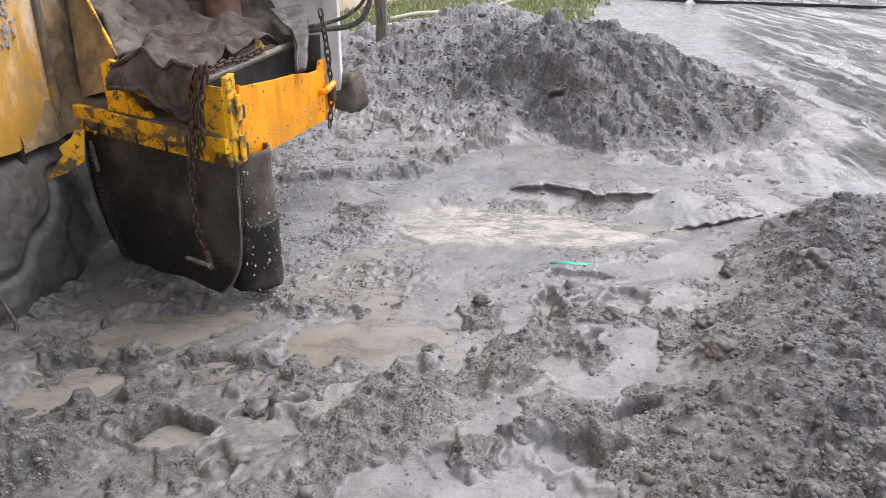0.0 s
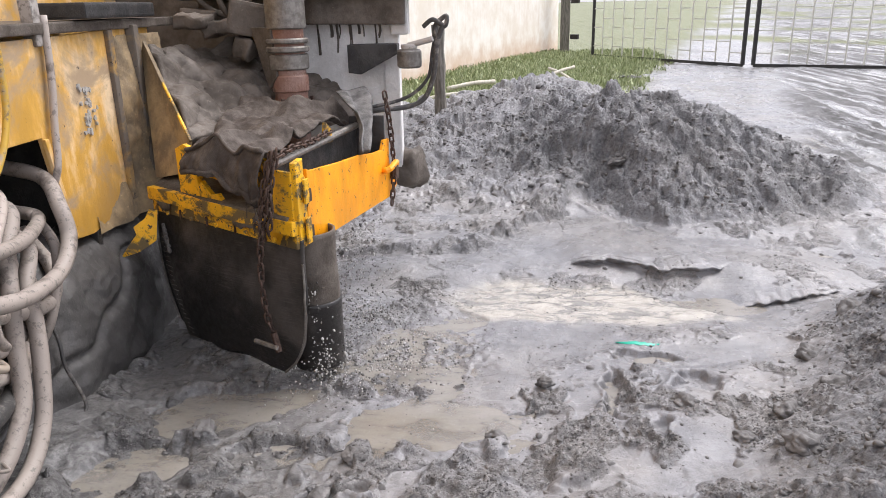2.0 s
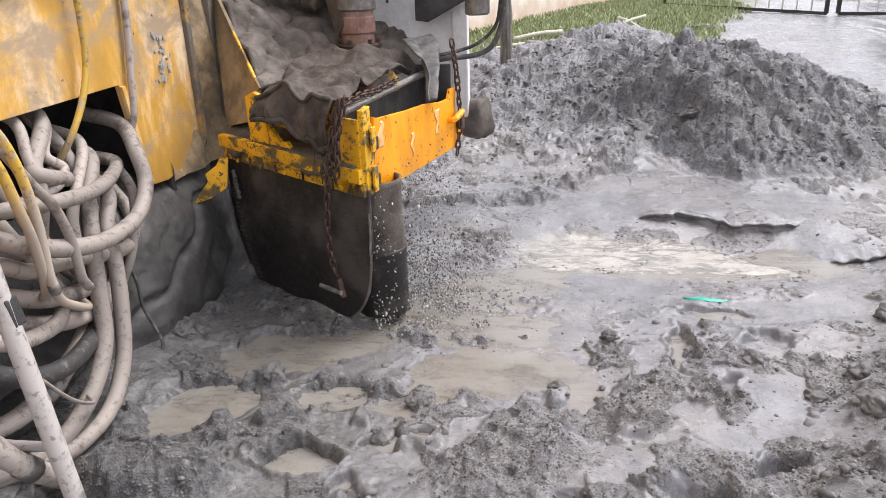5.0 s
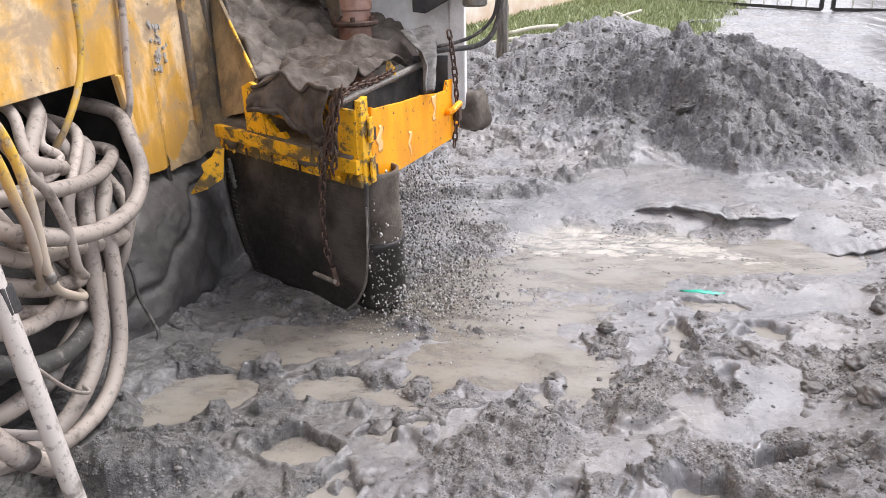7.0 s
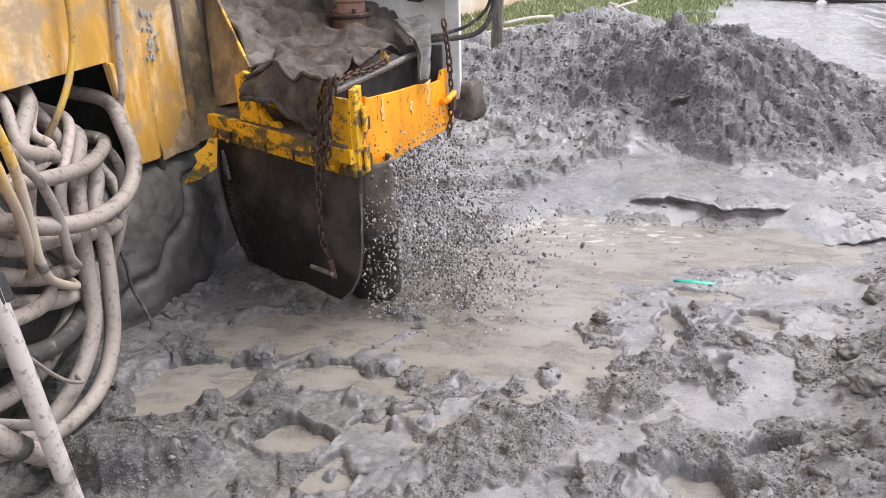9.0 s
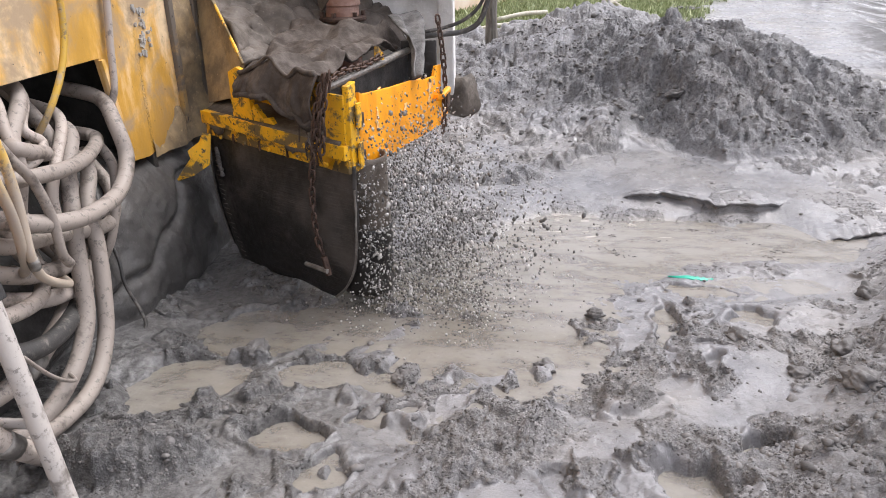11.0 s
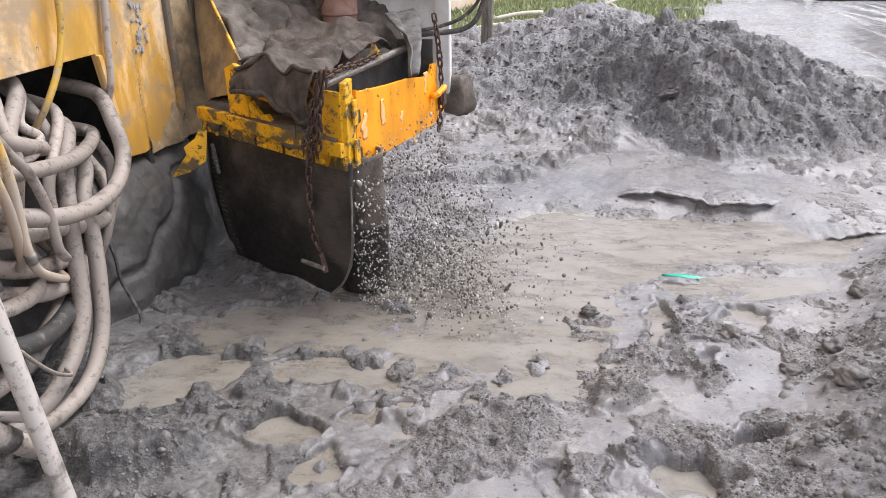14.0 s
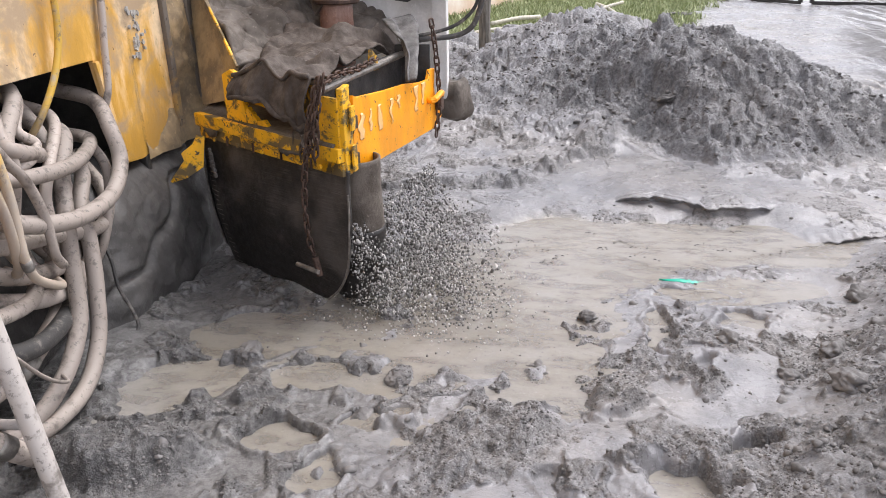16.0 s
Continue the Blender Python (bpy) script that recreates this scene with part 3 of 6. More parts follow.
    h = h + torn * (0.022 * ease(fbm(wx, wy, 0.3, 4, 101), 0.03, 0.08) + (0.016 + 0.02 * wash) * ease(fbm(wx, wy, 0.14, 3, 103), 0.08, 0.16) + 0.006 * ease(fbm(x, y, 0.06, 2, 105), 0.08, 0.16) * (1 - ease(y, 4, 5)))
    # the ground pitted by falling water
    h = h + 0.03 * fbm(x, y, 0.075, 3, 107) * oval(x, y, -0.5, 3.5, 0.5, 0.4, 30)
    # the back: clods tipped down the heap, trodden hollows on the slope
    sx, sy = 0.8 * wx + 0.6 * wy, 0.8 * wy - 0.6 * wx
    clods = fbm(sx * 1.6, sy * 0.6, 0.45, 4, 71, 0.55)
    h = h + near * ease(cone, 0.03, 0.25) * (0.14 * clods + 0.045 * ease(fbm(wx, wy, 0.2, 3, 73), 0.0, 0.12))
    h = h + near * ease(slope, 0.02, 0.2) * (1 - ease(cone, 0, 0.2)) * (0.16 * fbm(x, y, 0.8, 3, 31) + 0.05 * ease(fbm(wx, wy, 0.4, 4, 75), 0.0, 0.1))
    past = bank_line(x, y)
    edge = np.exp(-((past - 0.12) / 0.16) ** 2) * (1 - ease(x, 0.9, 1.3)) * ease(x, -2, -1.2)
    h = h + near * edge * (0.03 * big + 0.03 * ease(fbm(wx, wy, 0.22, 4, 77), -0.05, 0.1))
    h = h + near * ease(y, 1.6, 2.2) * 0.009 * fbm(x, y, 0.04, 2, 41) * rough * clumps(x, y) * (1 - sand)
    # wheel ruts of the road
    across = x - 0.09 * y + 0.3 * lattice(x * 0.2, y * 0.12, 6)
    rut = fbm(across / 0.3, y / 7.0, 1.0, 4, 9, 0.65) + 0.25 * fbm(x, y, 0.3, 3, 19) + 0.2 * np.sin(across * 3.6)
    h = h + road * (1 - ease(y, 30, 50)) * (0.06 * rut + 0.02 + 0.03 * ease(fbm(x, y * 0.5, 0.3, 4, 109), 0.0, 0.1) * (1 - ease(y, 12, 20)))
    return h


def green_zone(x, y):
    strip = ease(y, 11.0, 12.5) * (1 - ease(x - 0.3 * (y - 14) + 0.5 * fbm(x, y, 1.5, 3, 15), 1.6, 2.6))
    beyond = ease(y, 23, 27) * ease(fbm(x, y, 7, 3, 18), -0.05, 0.25)
    return np.clip(strip + beyond, 0, 1)


def ground():
    def ticks(lo, hi, mid, step, far, grow):
        right, left, s = [hi], [lo], step
        while right[-1] < far:
            s *= grow if right[-1] < mid else 1.07
            right.append(right[-1] + s)
        s = step
        while left[-1] > -far:
            s *= 1.11
            left.append(left[-1] - s)
        return np.array(left[::-1] + list(np.arange(lo + step, hi, step)) + right)

    xs, ys = ticks(-1.9, 1.6, 4.5, 0.008, 600, 1.012), ticks(1.65, 4.3, 9.6, 0.008, 600, 1.005)
    X, Y = np.meshgrid(xs, ys)
    Z = height(X, Y)
    ny, nx = X.shape
    me = bpy.data.meshes.new("ground")
    i = np.arange((ny - 1) * nx).reshape(ny - 1, nx)[:, :-1].ravel()
    quads = np.stack((i, i + 1, i + nx + 1, i + nx), 1)
    me.vertices.add(X.size)
    me.vertices.foreach_set("co", np.stack((X, Y, Z), 2).astype(np.float32).ravel())
    me.loops.add(quads.size)
    me.loops.foreach_set("vertex_index", quads.astype(np.int32).ravel())
    me.polygons.add(len(quads))
    me.polygons.foreach_set("loop_start", np.arange(0, quads.size, 4, dtype=np.int32))
    me.update(calc_edges=True)
    me.shade_smooth()
    heap, ridge, stream, silt, road, flat = zones(X, Y)
    slope, cone = spoil(X, Y)
    past = bank_line(X, Y)
    crumb = np.clip(1.1 * heap + 0.75 * ease(cone, 0.02, 0.15) + 0.5 * ease(slope, 0.04, 0.3) + 0.5 * np.exp(-((past - 0.1) / 0.15) ** 2) * (1 - ease(X, 0.9, 1.3)), 0, 1)
    wet = np.clip(0.55 * silt + stream + 0.1 * road + 0.8 * flat, 0, 1)
    wet = wet * (1 - ease(ridge, 0.01, 0.07))
    wet = wet * (1 - 0.9 * np.exp(-((Y - 4.68) / 0.12) ** 2) * ease(X, 0.3, 0.5))
    # the last mask is the painted shade on the ground by the rig
    for name, values in (("wet", wet), ("clump", clumps(X, Y) * (1 - wet)), ("sand", tongue(X, Y)), ("crumb", np.clip(crumb * (1 - wet) + 0.75 * road, 0, 1)), ("green", green_zone(X, Y)), ("road", road), ("rig_shade", np.clip(oval(X, Y, -1.5, 2.3, 0.95, 0.95, 20) + oval(X, Y, -1.6, 3.4, 0.75, 0.5), 0, 1))):
        a = me.attributes.new(name, "FLOAT", "POINT")
        a.data.foreach_set("value", values.astype(np.float32).ravel())
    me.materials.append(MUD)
    return tagged(new("ground", me), "wet grey churned mud with pools, prints and spoil heaps", "mud ground", kind="structure")


def ground_at(x, y):
    return float(height(np.array([float(x)]), np.array([float(y)]))[0])


def water_sheet():
    bm = bmesh.new()

    def surface(u, v):
        x, y = -3.6 + 6.4 * u, 1.3 + 3.9 * v
        low = 0.024 * min(1.0, max(0.0, (2.95 - y) / 0.4)) * min(1.0, max(0.0, (x + 0.9) / 0.4)) + 0.014 * min(1.0, max(0.0, (3.1 - y) / 0.4)) * min(1.0, max(0.0, (-0.7 - x) / 0.4))
        return Vector((x, y, 0.0015 * noise.noise(Vector((x * 5, y * 7, 0))) - low))

    patch(bm, surface, 130, 90)
    ob = part("water", bm, WATER, None, "silty grey-brown water spreading over the mud", True)
    return tagged(ob, category="water", kind="structure")


def road_water():
    bm = bmesh.new()
    patch(bm, lambda u, v: Vector((2.0 + 12 * u, 5.1 + 20 * v, -0.004)), 24, 30)
    return tagged(part("water", bm, WATER, None, "rain water standing in the ruts of the muddy road", True), category="water", kind="structure")


ground()
road_water()
water = water_sheet()


def mud_ledge(line, x0, x1, up):
    """An undercut crust of silt that overhangs the stream."""
    bm = bmesh.new()
    n = int(110 * (x1 - x0))
    xs = np.linspace(x0, x1, n + 1)
    lips = np.interp(xs, *line) + 0.09 * fbm(xs, xs * 0 + 2, 0.35, 3, 4) + 0.05
    tops, backs = height(xs, lips + 0.06), height(xs, lips + 0.2)

    def edge(u, v):
        k = min(n, round(u * n))
        x, lip = float(xs[k]), float(lips[k])
        taper = min(1.0, u * 6, (1 - u) * 5)
        out = 0.06 * taper * max(0.05, 0.6 + 0.9 * noise.noise(Vector((x * 5, 2, 1))) + 0.7 * noise.noise(Vector((x * 17, 5, 1))))
        top = float(tops[k]) + 0.004 * taper
        ragged = 0.01 * noise.fractal(Vector((x * 22, v * 3, 1)), 1, 2, 4)
        if v < 0.5:
            w = v / 0.5
            return Vector((x, lip + 0.2 * (1 - w) - out * w, (float(backs[k]) - 0.008) * (1 - w) + top * w - 0.016 * w * w + ragged * w))
        if v < 0.65:
            w = (v - 0.5) / 0.15
            return Vector((x, lip - out + 0.012 * w, top - 0.016 - 0.018 * taper * w + ragged))
        w = (v - 0.65) / 0.35
        return Vector((x, lip - out + 0.012 + (out + 0.03) * w, top - 0.016 - 0.018 * taper - 0.05 * w))

    patch(bm, edge, n, 22)
    return tagged(part("mud_ledge", bm, MUD, None, "undercut crust of grey silt beside the stream", True), category="mud ledge", group="undercut crusts")


for lip_args in LIPS:
    mud_ledge(*lip_args)


# ---- the drilling rig ----
C, L, R = Vector((-0.929, 3.147, 0.70)), Vector((-1.87, 3.76, 0.70)), Vector((-0.69, 4.30, 0.70))


def rig():
    g = thing("drilling_rig", (-2.3, 3.4, 0), "mud-caked yellow drilling rig standing in the mud", "drilling rig")
    # side sheet with the hose locker's opening cut out of it
    bm = bmesh.new()
    prism(bm, [(-2.05, y, z) for y, z in ((0.6, 1.205), (3.177, 1.205), (3.28, 0.70), (3.45, 0.68), (4.0, 0.72), (4.34, 0.76), (4.34, 1.655), (3.5, 1.63), (0.6, 1.58))], (-0.025, 0, 0), 0.004)
    side = part("side_sheet", bm, YELLOW, g, "streaked yellow painted steel sheet")
    rng = random.Random(3)
    for k in range(40):
        z0 = rng.uniform(1.16, 1.4)
        y0 = 3.57 + rng.gauss(0, 0.03) - 0.12 * (z0 - 1.28)
        r, tall = rng.uniform(0.004, 0.013), rng.uniform(0.8, 1.7)
        bm = bmesh.new()
        ring = [(-2.0495, y0 + r * math.cos(a) * (1 + 0.25 * math.sin(3 * a + k)), z0 + r * tall * math.sin(a) * (1 + 0.25 * math.cos(2 * a + k))) for a in (math.tau * j / 12 for j in range(12))]
        prism(bm, ring, (0.0015 + 0.0003 * k, 0, 0))
        part("bare_patch", bm, PRIMER, side, "grey patch where the paint has flaked off")
    bm = bmesh.new()
    block(bm, (-2.04, 3.87, 1.2), (0.03, 0.05, 0.9), (0, 0, 0), 0.008)
    part("rib", bm, SMEARED, side)
    bm = bmesh.new()
    block(bm, (-2.035, 4.12, 1.2), (0.05, 0.1, 0.92), (0, 0, 12), 0.01)
    part("rib", bm, SMEARED, side)
    bm = bmesh.new()
    prism(bm, [(-2.046, 3.19, 1.2), (-2.046, 3.16, 1.2), (-2.046, 3.255, 0.73), (-2.046, 3.285, 0.71)], (0.02, 0, 0), 0.004)
    part("opening_edge", bm, YELLOW, side)
    # locker panels coloured near-black to stand for the shade behind the hoses
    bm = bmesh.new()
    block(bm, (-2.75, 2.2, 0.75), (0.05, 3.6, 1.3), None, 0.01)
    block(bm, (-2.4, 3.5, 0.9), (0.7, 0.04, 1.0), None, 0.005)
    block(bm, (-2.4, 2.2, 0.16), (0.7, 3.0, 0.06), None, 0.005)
    part("locker", bm, DARK, g, "inside of the hose locker, its shade painted near-black")
    # unseen bulk of the rig, added tall to block sky light from the left
    bm = bmesh.new()
    block(bm, (-3.6, 3.0, 2.4), (1.65, 9.0, 4.6), None, 0.05)
    part("body_sky_block", bm, YELLOW, g)
    bm = bmesh.new()
    block(bm, (-2.42, 2.6, 1.665), (0.8, 4.2, 0.05), None, 0.008)
    part("deck", bm, CAKE, g, "mud-covered steel deck")
    bm = bmesh.new()
    block(bm, (-2.13, 3.95, 1.735), (0.3, 0.85, 0.075), (0, 0, 4), 0.012)
    part("deck_mat", bm, DARK, g, "black rubber mat")
    bm = bmesh.new()
    block(bm, (-2.06, 3.27, 1.72), (0.06, 0.06, 0.26), None, 0.008)
    part("deck_post", bm, POLE, g)
    # caked skirt below the sheet, bulging like a buried barrel
    bm = bmesh.new()

    def skirt(u, v):
        y = 1.7 + 2.7 * u
        a = v * 2.4 - 0.2
        x = -2.16 + 0.235 * math.sin(a) + 0.03 * u
        z = 0.74 - 0.86 * v + 0.08 * math.sin(v * 5)
        k = 0.035 * noise.fractal(Vector((y * 2.5, z * 3, 2)), 0.8, 2, 6) - 0.03 * math.exp(-((z - 0.18 - 0.42 * (y - 2.9) + 0.1 * noise.noise(Vector((y * 4, z * 4, 1)))) / 0.03) ** 2)
        if y < 3.0:
            x -= 0.35 * (3.0 - y) if y > 2.6 else 0.14 + 0.2 * (2.6 - y)
        return Vector((x + k + 0.06 * max(0, noise.noise(Vector((y * 1.3, z * 2, 7)))), y, z))

    patch(bm, skirt, 200, 90)
    part("skirt", bm, SKIRT, g, "barrel-shaped lower side caked with mud", True)
    # sloping plate that leads down to the discharge box
    bm = bmesh.new()
    A, B, E, D = Vector((-2.02, 4.22, 1.52)), Vector((-1.62, 3.7, 1.08)), Vector((-0.95, 4.75, 1.0)), Vector((-1.55, 5.25, 1.62))

    def chute(u, v):
        p = A.lerp(B, v).lerp(D.lerp(E, v), u)
        n = Vector((0.5, -0.25, 0.8))
        return p + n * (0.06 * noise.fractal(p * 4, 0.8, 2, 6) + 0.04 * max(0, noise.noise(p * 9)) + 0.05 * max(0, noise.noise(p * 2.2)) - 0.1 * math.sin(u * math.pi) * (1 - v))

    patch(bm, chute, 70, 60, 0.03)
    part("chute", bm, WETCAKE, g, "sloping plate thick with drying mud", True)
    bm = bmesh.new()
    prism(bm, [A + Vector((-0.02, -0.01, -0.02)), A + Vector((0.0, -0.02, 0.05)), B + Vector((0.02, -0.03, 0.02)), B + Vector((0.0, -0.02, -0.14)), Vector((-1.9, 3.88, 0.86))], (0.012, 0.014, 0), 0.003)
    gusset = part("gusset", bm, EARTH, g, "muddy gusset plate")
    bm = bmesh.new()
    tube(bm, [A.lerp(B, 0.45) + Vector((0.015, -0.03, 0.04)), A.lerp(B, 0.7) + Vector((0.02, -0.03, 0.04)), B + Vector((0.03, -0.03, 0.02))], 0.008, 6, 6, True, 0.5)
    part("gusset_edge", bm, FRAME, gusset, "chipped yellow plate edge")
    # mud splashed over the sheet's far lower corner
    bm = bmesh.new()

    def splash(u, v):
        y, z = 3.5 + 0.88 * u, 0.66 + 0.95 * v
        k = u * 1.6 - v * 0.8 - 0.3 + 0.8 * noise.fractal(Vector((y * 2.2, z * 1.3, 3)), 1, 2, 5)
        return Vector((-2.045 + min(0.07, max(-0.03, 0.08 * k)) + 0.012 * noise.fractal(Vector((y * 9, z * 9, 1)), 1, 2, 3), y, z))

    patch(bm, splash, 60, 80)
    part("mud_splash", bm, EARTH, side, "grey-brown mud splashed over the yellow sheet", True)
    # clutter of the mast foot behind the plate
    bm = bmesh.new()
    block(bm, (-2.05, 5.75, 1.75), (1.5, 0.6, 2.3), None, 0.03)
    part("mast_foot", bm, WETCAKE, g, "mud-brown foot of the mast")
    for x, y, z, w, d, h, m in ((-1.75, 5.15, 1.72, 0.5, 0.3, 0.14, CAKE), (-1.95, 4.9, 1.85, 0.4, 0.35, 0.12, DARK), (-1.6, 4.98, 1.58, 0.16, 0.2, 0.24, FRAME), (-1.88, 4.75, 1.68, 0.22, 0.18, 0.1, WETCAKE)):
        bm = bmesh.new()
        block(bm, (x, y, z), (w, d, h), (random.uniform(-6, 6), random.uniform(-8, 8), random.uniform(-15, 15)), 0.02)
        part("mast_bracket", bm, m, g)
    for k in range(3):
        bm = bmesh.new()
        tube(bm, [(-2.0 + 0.2 * k, 4.7, 1.95), (-1.8 + 0.12 * k, 4.72, 1.72 - 0.05 * k), (-1.5 + 0.1 * k, 4.8, 1.66), (-1.3, 5.0, 1.75 + 0.1 * k)], 0.018, 8, 6)
        part("pipe_run", bm, CAKE, g, "", True)
    # added pale panel in place of the distant wall, column, and beams over the pipe
    bm = bmesh.new()
    block(bm, (-1.06, 4.93, 1.24), (0.6, 0.03, 0.76), None, 0.005)
    part("wall_stand_in", bm, GREY_PAINT, g, "pale grey panel standing in for the wall beyond, with drips")
    bm = bmesh.new()
    block(bm, (-0.73, 4.95, 1.2), (0.1, 0.1, 1.05), None, 0.01)
    column = part("column", bm, GREY_PAINT, g)
    bm = bmesh.new()
    block(bm, (-0.665, 4.9, 1.68), (0.11, 0.1, 0.26), None, 0.012)
    part("column_cap", bm, GREY_PAINT, column)
    bm = bmesh.new()
    block(bm, (-1.1, 4.86, 1.7), (0.95, 0.12, 0.16), (0, 1, 0), 0.01)
    block(bm, (-1.0, 4.9, 1.88), (1.3, 0.35, 0.2), None, 0.02)
    part("head_beam", bm, WETCAKE, g, "grimy beam under dried mud")
    bm = bmesh.new()
    block(bm, (-1.55, 4.72, 1.66), (0.3, 0.3, 0.2), (0, 12, 20), 0.02)
    part("clamp_block", bm, CAKE, g)
    # mud-caked brackets hanging round the pipe's guide
    for x, y, z, w, d, h, a in ((-1.42, 4.66, 1.6, 0.2, 0.12, 0.1, 8), (-1.7, 4.6, 1.62, 0.24, 0.14, 0.08, -12), (-1.58, 4.62, 1.5, 0.12, 0.08, 0.12, 20), (-1.86, 4.55, 1.66, 0.2, 0.12, 0.07, 5), (-1.4, 4.68, 1.47, 0.07, 0.06, 0.16, -6)):
        bm = bmesh.new()
        block(bm, (x, y, z), (w, d, h), (a * 0.5, a, -a), 0.016)
        bmesh.ops.subdivide_edges(bm, edges=[e for e in bm.edges if e.calc_length() > 0.05], cuts=3, use_grid_fill=True)
        for v in bm.verts:
            v.co += Vector((0.02, 0.02, 0.025)) * noise.fractal(v.co * 14, 1, 2, 3)
        part("guide_bracket", bm, WETCAKE, g, "bracket under a thick coat of mud", True)
    # the pipe's guide: a slanting splash plate at its foot
    bm = bmesh.new()
    prism(bm, [(-1.52, 4.56, 1.62), (-1.36, 4.42, 1.62), (-1.34, 4.4, 1.34), (-1.4, 4.44, 1.27)], (0.014, 0.012, 0), 0.003)
    part("splash_plate", bm, CAKE, g, "slanting plate streaked with mud")
    # runs of mud down the beam and panel
    for k in range(16):
        x = -1.2 + 0.5 * rng.random()
        z, n = 1.62, rng.uniform(0.03, 0.2)
        bm = bmesh.new()
        tube(bm, [(x, 4.912, z), (x + 0.006, 4.911, z - n * 0.5), (x + rng.uniform(-0.01, 0.01), 4.913, z - n)], rng.uniform(0.004, 0.009), 6, 3, True, 0.5)
        part("drip", bm, CAKE, g, "run of dried mud", True)
    bm = bmesh.new()
    prism(bm, [(-0.98, 4.86, 1.5), (-0.67, 4.86, 1.5), (-0.67, 4.86, 1.44), (-0.9, 4.86, 1.32), (-0.98, 4.86, 1.33)], (0, -0.12, 0), 0.006)
    part("wedge_bracket", bm, DARK, g, "black wedge bracket")
    bm = bmesh.new()
    cyl(bm, (-0.59, 4.7, 1.36), (-0.59, 4.7, 1.47), 0.075, 28, 0.012)
    pulley = part("pulley", bm, STEEL, g)
    bm = bmesh.new()
    cyl(bm, (-0.59, 4.7, 1.47), (-0.59, 4.7, 1.5), 0.05, 24, 0.006)
    cyl(bm, (-0.6, 4.7, 1.49), (-0.44, 4.66, 1.53), 0.018, 12)
    part("pulley_shackle", bm, POLE, pulley)
    bm = bmesh.new()
    cyl(bm, (-0.75, 5.05, 0.66), (-0.56, 5.0, 0.68), 0.14, 28, 0.03)
    bmesh.ops.subdivide_edges(bm, edges=[e for e in bm.edges if e.calc_length() > 0.1], cuts=4, use_grid_fill=True)
    for v in bm.verts:
        v.co += (v.co - Vector((-0.65, 5.02, 0.67))) * 0.25 * noise.fractal(v.co * 9, 1, 2, 3)
    part("jack_roller", bm, WETCAKE, g, "mud-coated round roller", True)
    # yellow foot bracket under the box
    bm = bmesh.new()
    prism(bm, [(-2.02, 3.6, 0.5), (-1.92, 3.62, 0.53), (-1.84, 3.66, 0.58), (-1.82, 3.68, 0.74), (-1.86, 3.67, 0.75), (-1.885, 3.66, 0.7), (-1.94, 3.63, 0.66), (-1.93, 3.63, 0.62)], (0.006, -0.012, 0), 0.003)
    part("foot_bracket", bm, FRAME, g, "yellow corner bracket")
    return g


rig()


